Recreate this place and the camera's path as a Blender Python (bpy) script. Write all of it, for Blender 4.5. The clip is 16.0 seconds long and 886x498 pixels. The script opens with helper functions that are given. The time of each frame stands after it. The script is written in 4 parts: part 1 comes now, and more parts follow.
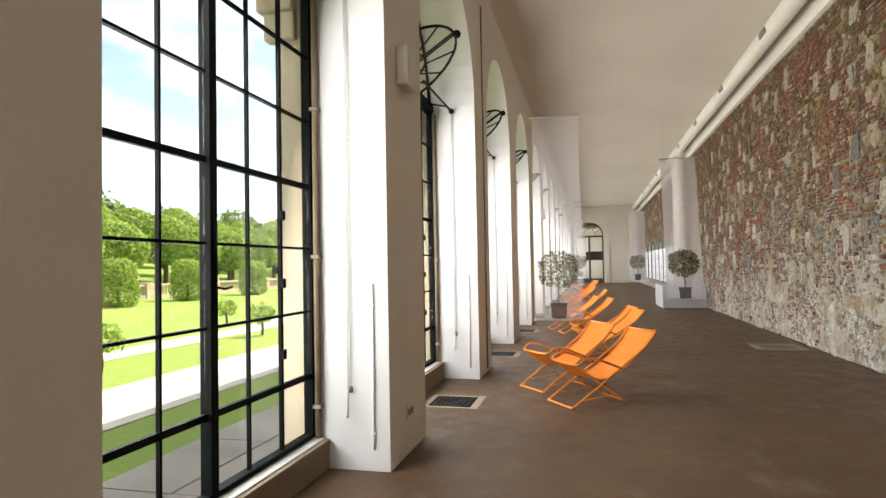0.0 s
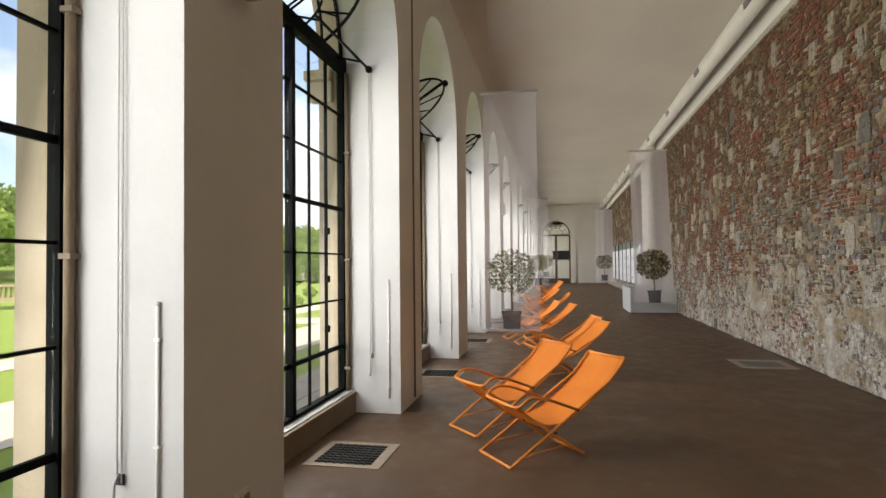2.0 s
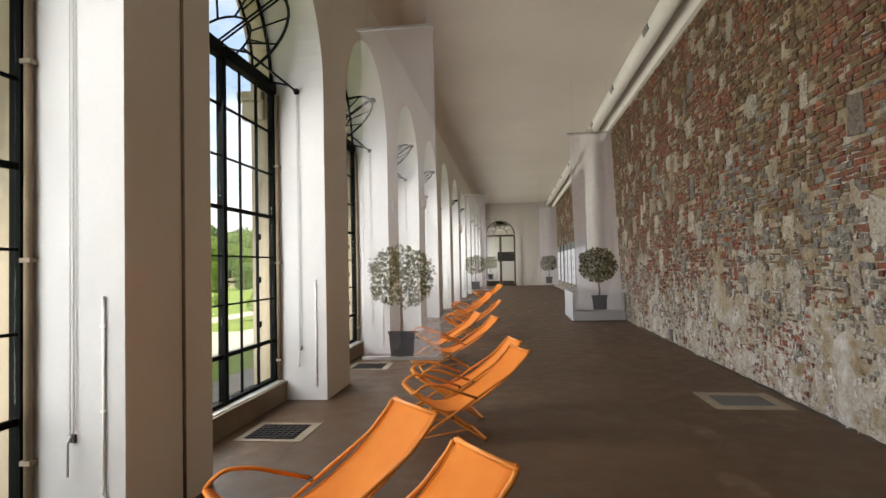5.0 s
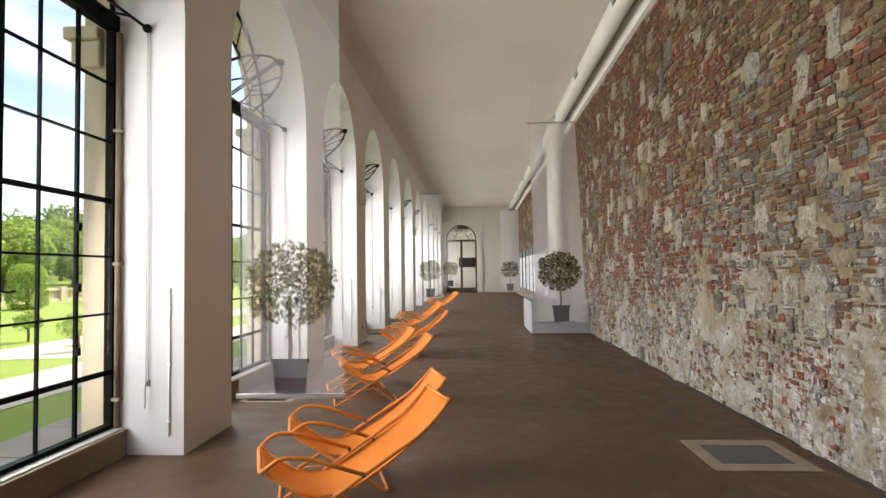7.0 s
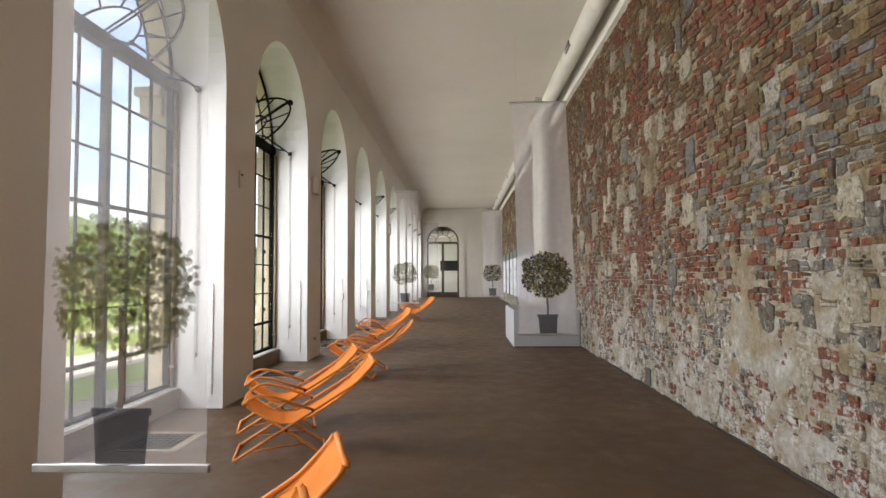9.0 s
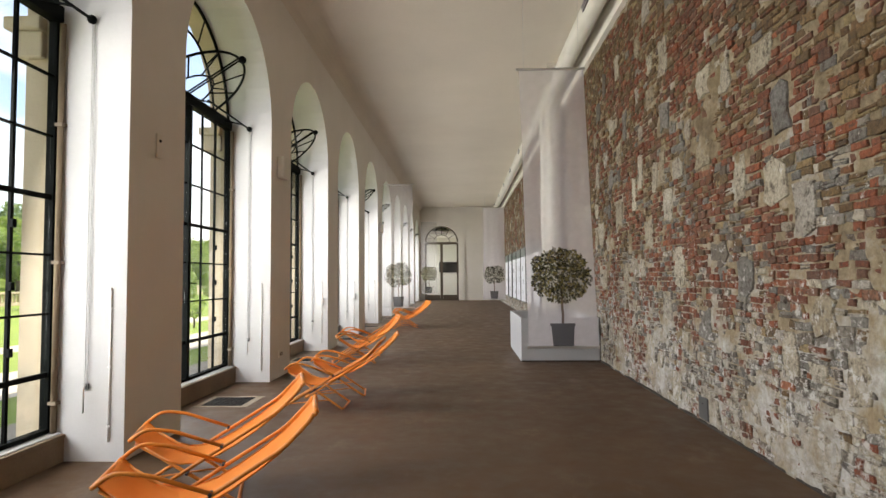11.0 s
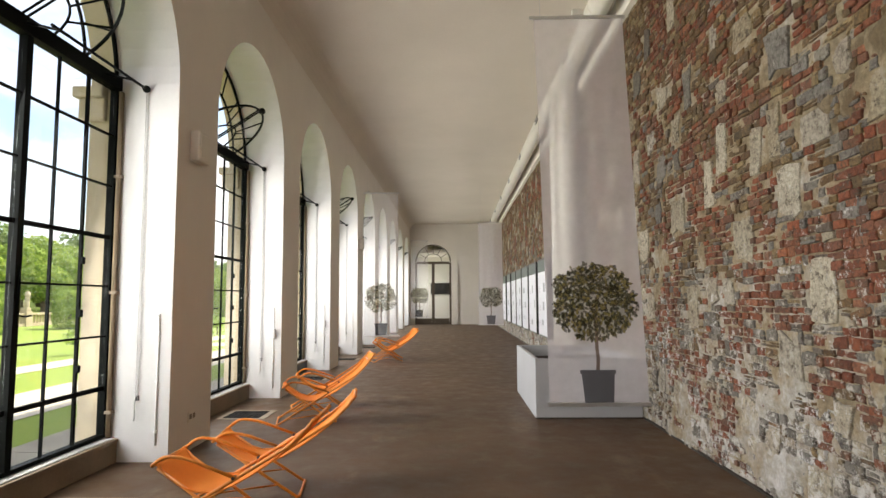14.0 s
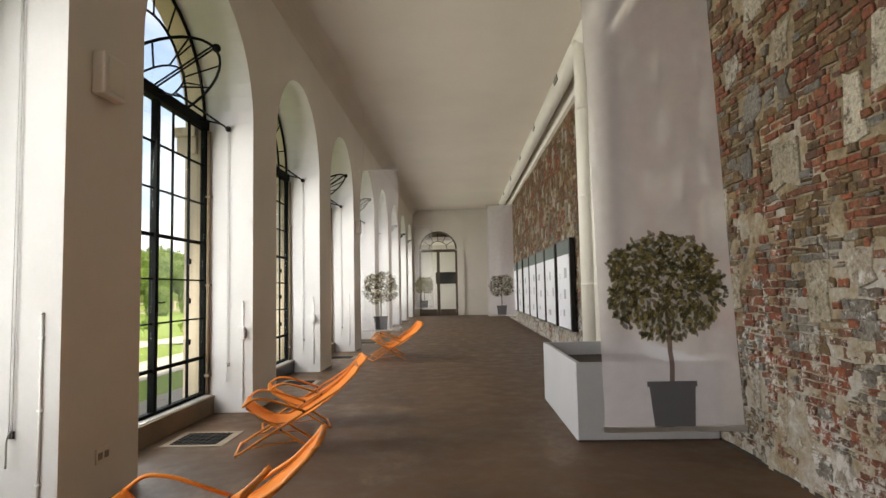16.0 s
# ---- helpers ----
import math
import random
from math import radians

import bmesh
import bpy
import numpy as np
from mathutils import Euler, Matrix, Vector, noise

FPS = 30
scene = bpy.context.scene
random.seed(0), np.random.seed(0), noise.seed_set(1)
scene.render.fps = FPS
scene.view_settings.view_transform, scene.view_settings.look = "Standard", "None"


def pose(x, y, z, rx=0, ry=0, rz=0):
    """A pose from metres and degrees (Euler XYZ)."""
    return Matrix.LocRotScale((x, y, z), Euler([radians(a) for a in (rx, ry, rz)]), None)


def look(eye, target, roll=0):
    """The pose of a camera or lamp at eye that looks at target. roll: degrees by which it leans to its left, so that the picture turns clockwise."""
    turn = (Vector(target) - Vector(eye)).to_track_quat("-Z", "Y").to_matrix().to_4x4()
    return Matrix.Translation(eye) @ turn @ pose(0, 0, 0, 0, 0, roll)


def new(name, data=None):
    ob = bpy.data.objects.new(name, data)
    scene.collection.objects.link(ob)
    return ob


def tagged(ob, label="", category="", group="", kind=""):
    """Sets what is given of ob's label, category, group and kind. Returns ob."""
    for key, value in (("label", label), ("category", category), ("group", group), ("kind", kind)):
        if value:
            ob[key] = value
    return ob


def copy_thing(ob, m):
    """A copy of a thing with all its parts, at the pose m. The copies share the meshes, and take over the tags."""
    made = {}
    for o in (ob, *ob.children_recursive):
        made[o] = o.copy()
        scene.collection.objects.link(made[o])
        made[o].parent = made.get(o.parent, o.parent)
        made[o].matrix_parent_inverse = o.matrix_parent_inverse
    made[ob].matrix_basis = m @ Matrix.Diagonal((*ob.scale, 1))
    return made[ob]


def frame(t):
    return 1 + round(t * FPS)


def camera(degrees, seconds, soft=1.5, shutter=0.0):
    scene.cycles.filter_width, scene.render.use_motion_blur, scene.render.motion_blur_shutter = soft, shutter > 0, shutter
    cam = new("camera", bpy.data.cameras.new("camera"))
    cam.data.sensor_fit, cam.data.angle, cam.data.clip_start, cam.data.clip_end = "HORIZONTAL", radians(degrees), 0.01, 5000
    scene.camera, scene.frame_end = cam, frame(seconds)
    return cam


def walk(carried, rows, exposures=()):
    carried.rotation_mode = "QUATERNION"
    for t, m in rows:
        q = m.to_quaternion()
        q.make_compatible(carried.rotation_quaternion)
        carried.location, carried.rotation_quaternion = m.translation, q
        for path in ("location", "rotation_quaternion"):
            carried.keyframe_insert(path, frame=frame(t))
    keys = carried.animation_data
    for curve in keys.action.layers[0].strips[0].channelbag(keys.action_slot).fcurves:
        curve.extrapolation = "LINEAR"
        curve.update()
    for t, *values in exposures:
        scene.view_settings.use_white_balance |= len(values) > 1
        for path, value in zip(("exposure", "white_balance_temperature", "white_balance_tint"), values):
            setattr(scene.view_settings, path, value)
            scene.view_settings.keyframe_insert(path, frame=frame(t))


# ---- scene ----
import collections

cam = camera(73.8, 16.0)
METRES, EYE, TILT, LEAN, TURN = 15.8, 1.6, 0.0, 0.0, 14.0
ROWS = [
    (0.0, 0.0, 0.0, 0.0, 0.03, 1.72, 1.06),
    (0.5, 0.0071, 0.0259, 0.0022, -0.66, 1.65, 0.85),
    (1.0, 0.0198, 0.0541, 0.0025, -1.69, 1.64, 0.72),
    (1.5, 0.0291, 0.0861, 0.0018, -2.6, 1.46, 0.54),
    (2.0, 0.0403, 0.1161, 0.0027, -2.87, 1.47, 0.57),
    (2.5, 0.0561, 0.1439, 0.0037, -3.46, 1.77, 0.67),
    (3.0, 0.0687, 0.173, 0.0025, -4.23, 1.45, 0.72),
    (3.5, 0.0816, 0.2045, 0.0012, -4.81, 1.34, 0.83),
    (4.0, 0.0965, 0.2357, 0.0018, -5.51, 1.47, 1.02),
    (4.5, 0.1082, 0.2674, 0.0014, -6.4, 1.5, 1.17),
    (5.0, 0.1206, 0.295, 0.0008, -7.45, 1.69, 1.16),
    (7.5, 0.184, 0.4393, -0.0019, -11.21, 2.38, 0.64),
    (8.0, 0.1969, 0.4691, -0.0033, -11.54, 2.61, 0.47),
    (8.5, 0.2071, 0.4985, -0.0023, -12.0, 2.79, 0.33),
    (9.0, 0.2156, 0.5279, -0.0024, -12.21, 2.58, 0.26),
    (11.5, 0.2564, 0.6774, -0.0036, -12.09, 2.96, 0.47),
    (12.0, 0.2594, 0.7069, -0.0021, -11.97, 3.29, 0.59),
    (12.5, 0.268, 0.7366, -0.0014, -12.02, 4.03, 0.5),
    (13.0, 0.2751, 0.7645, 0.0009, -12.51, 4.46, 0.62),
    (13.5, 0.2815, 0.7932, 0.0025, -12.72, 4.65, 0.51),
    (14.0, 0.2923, 0.8223, 0.001, -12.84, 4.84, 0.32),
    (14.5, 0.2993, 0.8506, 0.0006, -12.88, 4.84, 0.35),
    (15.0, 0.3031, 0.8807, 0.0013, -12.6, 4.57, 0.56),
    (15.5, 0.3099, 0.9121, 0.0002, -12.47, 4.31, 0.78),
    (16.0, 0.3159, 0.9428, -0.0009, -12.36, 3.9, 1.1),
]
EXPOSURES = [
    (0.0, 1.0, 6700), (0.5, 0.9, 6700), (1.0, 0.55, 6700), (1.5, 0.3, 6700), (2.0, 0.45, 6700), (2.5, 0.55, 6700), (3.0, 0.55, 6700),
    (3.5, 0.95, 6700), (4.0, 0.8, 6700), (5.0, 0.45, 6600), (7.5, 0.85, 6500), (8.5, 0.7, 6450), (9.0, 0.72, 6400), (11.5, 0.75, 6600),
    (12.0, 0.6, 6600), (12.5, 0.55, 6600), (13.0, 0.5, 6600), (13.5, 0.7, 6700), (14.0, 0.85, 6700), (14.5, 0.9, 6700), (15.0, 0.75, 6700), (16.0, 0.5, 6800),
]
walk(cam, [(t, pose(0, 0, EYE, TILT, LEAN, TURN) @ pose(METRES * x, METRES * y, METRES * z, 90 + pitch, roll, yaw)) for t, x, y, z, yaw, pitch, roll in ROWS], exposures=[(t, e + 0.19, k + 400, 14) for t, e, k in EXPOSURES])

# ---- world and light ----
world = bpy.data.worlds.new("sky")
scene.world = world
world.use_nodes = True
wn, wl = world.node_tree.nodes, world.node_tree.links
sky = wn.new("ShaderNodeTexSky")
sky.sky_type = "NISHITA"
sky.sun_disc = False
sky.sun_elevation, sky.sun_rotation = radians(52), radians(31)
sky.air_density, sky.dust_density = 1.0, 1.0
# broken white cloud over the blue
wtc = wn.new("ShaderNodeTexCoord")
wmap = wn.new("ShaderNodeMapping")
wmap.inputs["Scale"].default_value = (1.0, 1.0, 2.6)
wl.new(wtc.outputs["Generated"], wmap.inputs["Vector"])
wcl = wn.new("ShaderNodeTexNoise")
wcl.inputs["Scale"].default_value, wcl.inputs["Detail"].default_value = 2.2, 7.0
wl.new(wmap.outputs[0], wcl.inputs["Vector"])
wra = wn.new("ShaderNodeValToRGB")
wra.color_ramp.elements[0].position, wra.color_ramp.elements[1].position = 0.42, 0.62
wl.new(wcl.outputs["Fac"], wra.inputs[0])
wmx = wn.new("ShaderNodeMix")
wmx.data_type = "RGBA"
wl.new(wra.outputs[0], wmx.inputs[0])
wl.new(sky.outputs[0], wmx.inputs[6])
wmx.inputs[7].default_value = (7.2, 7.3, 7.5, 1)
wl.new(wmx.outputs[2], wn["Background"].inputs["Color"])
wn["Background"].inputs["Strength"].default_value = 0.15

sun = new("sun", bpy.data.lights.new("sun", "SUN"))
sun.data.energy, sun.data.angle, sun.data.color = 5.0, radians(0.5), (1.0, 0.93, 0.82)
# sky light that comes in at the window openings
for k in range(-2, 13):
    lamp = new("window_skylight", bpy.data.lights.new("window_skylight", "AREA"))
    lamp.data.shape, lamp.data.size, lamp.data.size_y = "RECTANGLE", 3.3, 2.0
    lamp.data.energy, lamp.data.color = 93, (0.95, 0.98, 1.0)
    lamp.matrix_world = pose(-2.44, 4.42 + 3.83 * k - 1.405, 2.25, 0, -77, 0)
# added fill lamp that brightens the next room from an unseen side opening
lamp = new("next_room_fill", bpy.data.lights.new("next_room_fill", "AREA"))
lamp.data.shape, lamp.data.size, lamp.data.size_y = "RECTANGLE", 3.0, 2.8
lamp.data.energy, lamp.data.color = 40, (0.95, 0.98, 1.0)
lamp.matrix_world = pose(-1.70, 54.15, 2.25, 0, -82, 0)
sun.matrix_world = look((0, 0, 60), (-3.6, -6.0, 51))

# ---- materials ----


def mat(name):
    m = bpy.data.materials.new(name)
    m.use_nodes = True
    return m, m.node_tree.nodes, m.node_tree.links, m.node_tree.nodes["Principled BSDF"]


def noise_tex(n, l, scale, detail=4.0, rough=0.55, stretch=None):
    tc = n.new("ShaderNodeTexCoord")
    mp = n.new("ShaderNodeMapping")
    if stretch:
        mp.inputs["Scale"].default_value = stretch
    geo = n.new("ShaderNodeNewGeometry")
    l.new(geo.outputs["Position"], mp.inputs["Vector"])
    t = n.new("ShaderNodeTexNoise")
    t.inputs["Scale"].default_value, t.inputs["Detail"].default_value, t.inputs["Roughness"].default_value = scale, detail, rough
    l.new(mp.outputs[0], t.inputs["Vector"])
    n.remove(tc)
    return t.outputs["Fac"]


def ramp(n, l, fac, stops):
    r = n.new("ShaderNodeValToRGB")
    e = r.color_ramp.elements
    while len(e) < len(stops):
        e.new(0.5)
    for el, (p, c) in zip(e, stops):
        el.position, el.color = p, (*c, 1)
    l.new(fac, r.inputs[0])
    return r.outputs[0]


def blend(n, l, fac, a, b, how="MIX"):
    m = n.new("ShaderNodeMix")
    m.data_type, m.blend_type = "RGBA", how
    for sock, v in ((m.inputs[0], fac), (m.inputs[6], a), (m.inputs[7], b)):
        if hasattr(v, "is_output"):
            l.new(v, sock)
        elif isinstance(v, tuple):
            sock.default_value = (*v, 1)
        else:
            sock.default_value = v
    return m.outputs[2]


def bump(n, l, p, height, strength, distance):
    b = n.new("ShaderNodeBump")
    b.inputs["Strength"].default_value, b.inputs["Distance"].default_value = strength, distance
    l.new(height, b.inputs["Height"])
    l.new(b.outputs[0], p.inputs["Normal"])


def surface(name, base, dark, scale=2.0, fine=60.0, rough=0.7, metal=0.0, bump_by=0.15, dist=0.004, stain=None, stretch=None, spec=0.4):
    """Paint, stone, metal: two scales of variation, fine relief."""
    m, n, l, p = mat(name)
    big = noise_tex(n, l, scale, 5, 0.6, stretch)
    small = noise_tex(n, l, fine, 3)
    c = ramp(n, l, big, [(0.32, dark), (0.66, base)])
    c = blend(n, l, 0.25, c, ramp(n, l, small, [(0.3, dark), (0.7, base)]))
    if stain:
        s = noise_tex(n, l, scale * 0.45, 6, 0.65)
        c = blend(n, l, ramp(n, l, s, [(0.58, (0, 0, 0)), (0.72, (1, 1, 1))]), c, stain)
    l.new(c, p.inputs["Base Color"])
    r = n.new("ShaderNodeMapRange")
    r.inputs[3].default_value, r.inputs[4].default_value = max(0.05, rough - 0.12), min(1, rough + 0.12)
    l.new(big, r.inputs[0])
    l.new(r.outputs[0], p.inputs["Roughness"])
    p.inputs["Metallic"].default_value = metal
    p.inputs["Specular IOR Level"].default_value = spec
    bump(n, l, p, small, bump_by, dist)
    return m


M_WALL = surface("white_plaster_paint", (0.78, 0.745, 0.69), (0.71, 0.675, 0.62), 0.7, 45, 0.85, bump_by=0.25, dist=0.004, stain=(0.70, 0.665, 0.61))
# white paint with its colour darkened to offset the strong window lamps on the reveals
M_REVEAL = surface("dimmed_white_paint", (0.645, 0.645, 0.645), (0.58, 0.58, 0.58), 0.9, 40, 0.8, bump_by=0.2, dist=0.003)
M_CEIL = surface("ceiling_plaster", (0.70, 0.645, 0.565), (0.62, 0.57, 0.495), 0.35, 30, 0.9)
M_DUCT = surface("cream_painted_metal", (0.82, 0.80, 0.73), (0.74, 0.72, 0.65), 1.5, 40, 0.5)
M_FRAME = surface("dark_green_black_iron", (0.006, 0.0075, 0.007), (0.003, 0.0035, 0.0035), 6, 90, 0.7, spec=0.06)
M_BLACK = surface("black_plastic", (0.012, 0.012, 0.013), (0.006, 0.006, 0.006), 6, 90, 0.4)
M_SILL = surface("tan_concrete_sill", (0.24, 0.18, 0.12), (0.15, 0.11, 0.07), 1.4, 50, 0.8, stain=(0.16, 0.12, 0.08))
M_SLAB = surface("grey_stone_slab", (0.52, 0.52, 0.52), (0.36, 0.36, 0.36), 3, 60, 0.6)
M_STONE = surface("beige_sandstone", (0.58, 0.49, 0.36), (0.42, 0.34, 0.23), 1.4, 35, 0.9, bump_by=0.4, dist=0.01, stain=(0.30, 0.26, 0.20))
M_TUBE = surface("orange_painted_tube", (0.78, 0.27, 0.035), (0.62, 0.20, 0.025), 5, 80, 0.4)
M_BOX = surface("grey_painted_board", (0.44, 0.45, 0.47), (0.38, 0.39, 0.41), 1.2, 50, 0.6)
M_ALU = surface("brushed_aluminium", (0.62, 0.62, 0.62), (0.5, 0.5, 0.5), 4, 120, 0.35, metal=0.9)
M_PLASTIC = surface("ivory_plastic", (0.74, 0.70, 0.62), (0.68, 0.64, 0.56), 5, 80, 0.45)
M_PIPE = surface("white_pipe_enamel", (0.86, 0.86, 0.85), (0.80, 0.80, 0.79), 5, 80, 0.5)
M_CORD = surface("grey_cord", (0.62, 0.62, 0.62), (0.5, 0.5, 0.5), 20, 150, 0.7)
M_PAVE = surface("pale_paving_stone", (0.36, 0.33, 0.28), (0.22, 0.20, 0.17), 1.1, 40, 0.9, stain=(0.30, 0.29, 0.24))
M_GRAVEL = surface("pale_gravel", (0.56, 0.52, 0.44), (0.44, 0.41, 0.34), 2, 70, 0.95, bump_by=0.6, dist=0.01)
M_GRATEF = surface("worn_grate_border", (0.30, 0.25, 0.19), (0.19, 0.15, 0.11), 4, 60, 0.7)
M_GRATEBAR = surface("dark_cast_iron", (0.035, 0.034, 0.033), (0.015, 0.015, 0.015), 6, 90, 0.7, spec=0.15)
M_IRON = surface("grey_cast_iron", (0.09, 0.09, 0.10), (0.04, 0.04, 0.045), 6, 90, 0.5, metal=0.5)
M_POSTER = surface("white_poster_print", (0.78, 0.80, 0.86), (0.72, 0.74, 0.80), 1, 40, 0.35)
M_POSTG = surface("dark_green_poster_head", (0.02, 0.06, 0.05), (0.015, 0.04, 0.035), 1, 40, 0.35)
M_POSTT = surface("grey_print", (0.40, 0.42, 0.46), (0.28, 0.29, 0.32), 3, 40, 0.4)
M_BARK = surface("bark", (0.16, 0.12, 0.08), (0.08, 0.06, 0.04), 6, 60, 0.9)
M_DOOR = surface("dark_brown_door_wood", (0.10, 0.075, 0.055), (0.06, 0.045, 0.03), 3, 60, 0.5)
M_HATCH = surface("dull_steel_plate", (0.10, 0.10, 0.10), (0.06, 0.06, 0.06), 3, 60, 0.5, metal=0.2)
M_SHADOWGAP = surface("dark_joint_and_shade", (0.05, 0.04, 0.035), (0.03, 0.025, 0.02), 3, 60, 0.9)


def floor_material():
    m, n, l, p = mat("brown_polished_concrete")
    a = noise_tex(n, l, 0.55, 6, 0.62)
    b = noise_tex(n, l, 3.5, 6, 0.65)
    f = noise_tex(n, l, 55, 3)
    c = ramp(n, l, a, [(0.30, (0.048, 0.028, 0.015)), (0.52, (0.080, 0.046, 0.024)), (0.72, (0.130, 0.078, 0.044))])
    c = blend(n, l, 0.45, c, ramp(n, l, b, [(0.3, (0.046, 0.025, 0.013)), (0.7, (0.134, 0.081, 0.046))]))
    sc = noise_tex(n, l, 1.1, 6, 0.7, (1.0, 0.6, 1.0))
    c = blend(n, l, ramp(n, l, sc, [(0.57, (0, 0, 0)), (0.72, (0.35, 0.35, 0.35))]), c, (0.30, 0.235, 0.17))
    wd = noise_tex(n, l, 2.6, 7, 0.7)
    c = blend(n, l, ramp(n, l, wd, [(0.60, (0, 0, 0)), (0.72, (0.6, 0.6, 0.6))]), c, (0.060, 0.040, 0.027))
    l.new(c, p.inputs["Base Color"])
    r = ramp(n, l, b, [(0.3, (0.38, 0.38, 0.38)), (0.7, (0.66, 0.66, 0.66))])
    l.new(r, p.inputs["Roughness"])
    p.inputs["Specular IOR Level"].default_value = 0.28
    bump(n, l, p, f, 0.05, 0.002)
    return m


def fabric_material():
    m, n, l, p = mat("orange_canvas")
    g = n.new("ShaderNodeTexCoord")
    w = n.new("ShaderNodeTexWave")
    w.inputs["Scale"].default_value = 160
    l.new(g.outputs["Object"], w.inputs["Vector"])
    v = noise_tex(n, l, 5, 4)
    l.new(ramp(n, l, v, [(0.3, (0.80, 0.235, 0.022)), (0.7, (0.88, 0.30, 0.035))]), p.inputs["Base Color"])
    p.inputs["Roughness"].default_value = 0.8
    bump(n, l, p, w.outputs["Fac"], 0.25, 0.001)
    tr = n.new("ShaderNodeBsdfTranslucent")
    tr.inputs["Color"].default_value = (0.85, 0.27, 0.03, 1)
    mx = n.new("ShaderNodeMixShader")
    mx.inputs[0].default_value = 0.3
    l.new(p.outputs[0], mx.inputs[1])
    l.new(tr.outputs[0], mx.inputs[2])
    l.new(mx.outputs[0], n["Material Output"].inputs["Surface"])
    return m


def sheer_material(name, color, through_by, grain=0.0, color2=None):
    """Thin printed voile: part of the light goes straight through."""
    m, n, l, p = mat(name)
    v = noise_tex(n, l, 9, 4, 0.6)
    if color2:
        oi = n.new("ShaderNodeNewGeometry")
        c = blend(n, l, oi.outputs["Random Per Island"], color, color2)
        l.new(c, p.inputs["Base Color"])
    else:
        p.inputs["Base Color"].default_value = (*color, 1)
    p.inputs["Roughness"].default_value = 0.9
    p.inputs["Specular IOR Level"].default_value = 0.1
    tl = n.new("ShaderNodeBsdfTranslucent")
    tl.inputs["Color"].default_value = (*color, 1)
    m1 = n.new("ShaderNodeMixShader")
    m1.inputs[0].default_value = 0.45
    l.new(p.outputs[0], m1.inputs[1])
    l.new(tl.outputs[0], m1.inputs[2])
    tp = n.new("ShaderNodeBsdfTransparent")
    m2 = n.new("ShaderNodeMixShader")
    r = n.new("ShaderNodeMapRange")
    r.inputs[3].default_value, r.inputs[4].default_value = through_by - grain, through_by + grain
    l.new(v, r.inputs[0])
    l.new(r.outputs[0], m2.inputs[0])
    l.new(m1.outputs[0], m2.inputs[1])
    l.new(tp.outputs[0], m2.inputs[2])
    l.new(m2.outputs[0], n["Material Output"].inputs["Surface"])
    return m


def glass_material():
    m, n, l, p = mat("old_window_glass")
    n.remove(p)
    tp = n.new("ShaderNodeBsdfTransparent")
    tp.inputs["Color"].default_value = (0.97, 0.985, 0.98, 1)
    gl = n.new("ShaderNodeBsdfGlossy")
    gl.inputs["Roughness"].default_value = 0.02
    lw = n.new("ShaderNodeLayerWeight")
    pw = n.new("ShaderNodeMath")
    pw.operation, pw.inputs[1].default_value = "POWER", 5.0
    l.new(lw.outputs["Facing"], pw.inputs[0])
    ad = n.new("ShaderNodeMath")
    ad.operation, ad.inputs[1].default_value, ad.inputs[2].default_value = "MULTIPLY_ADD", 0.6, 0.03
    l.new(pw.outputs[0], ad.inputs[0])
    mx = n.new("ShaderNodeMixShader")
    l.new(ad.outputs[0], mx.inputs[0])
    l.new(tp.outputs[0], mx.inputs[1])
    l.new(gl.outputs[0], mx.inputs[2])
    l.new(mx.outputs[0], n["Material Output"].inputs["Surface"])
    return m


def lime_mask(n, l, tex):
    """More lime plaster is left on the lower part of the wall."""
    g = n.new("ShaderNodeNewGeometry")
    x = n.new("ShaderNodeSeparateXYZ")
    l.new(g.outputs["Position"], x.inputs[0])
    r = n.new("ShaderNodeMapRange")
    r.inputs[1].default_value, r.inputs[2].default_value, r.inputs[3].default_value, r.inputs[4].default_value = 0.0, 2.9, 0.085, -0.055
    l.new(x.outputs["Z"], r.inputs[0])
    a = n.new("ShaderNodeMath")
    l.new(tex, a.inputs[0])
    l.new(r.outputs[0], a.inputs[1])
    return a.outputs[0]


TONES = {
    "red": [(0.0, (0.106, 0.036, 0.019)), (0.22, (0.190, 0.054, 0.026)), (0.42, (0.140, 0.063, 0.040)), (0.60, (0.224, 0.068, 0.030)), (0.78, (0.098, 0.051, 0.036)), (0.90, (0.182, 0.093, 0.059)), (1.0, (0.254, 0.089, 0.042))],
    "grey": [(0.0, (0.107, 0.097, 0.084)), (0.3, (0.168, 0.159, 0.148)), (0.55, (0.133, 0.129, 0.125)), (0.75, (0.215, 0.200, 0.176)), (1.0, (0.099, 0.079, 0.062))],
    "brown": [(0.0, (0.094, 0.052, 0.023)), (0.25, (0.130, 0.084, 0.037)), (0.45, (0.102, 0.068, 0.036)), (0.66, (0.195, 0.138, 0.068)), (0.82, (0.134, 0.050, 0.022)), (0.93, (0.251, 0.193, 0.102)), (1.0, (0.066, 0.046, 0.025))],
    "cream": [(0.0, (0.254, 0.217, 0.157)), (0.35, (0.344, 0.316, 0.258)), (0.6, (0.287, 0.269, 0.250)), (0.8, (0.385, 0.353, 0.287)), (1.0, (0.234, 0.205, 0.172))],
}


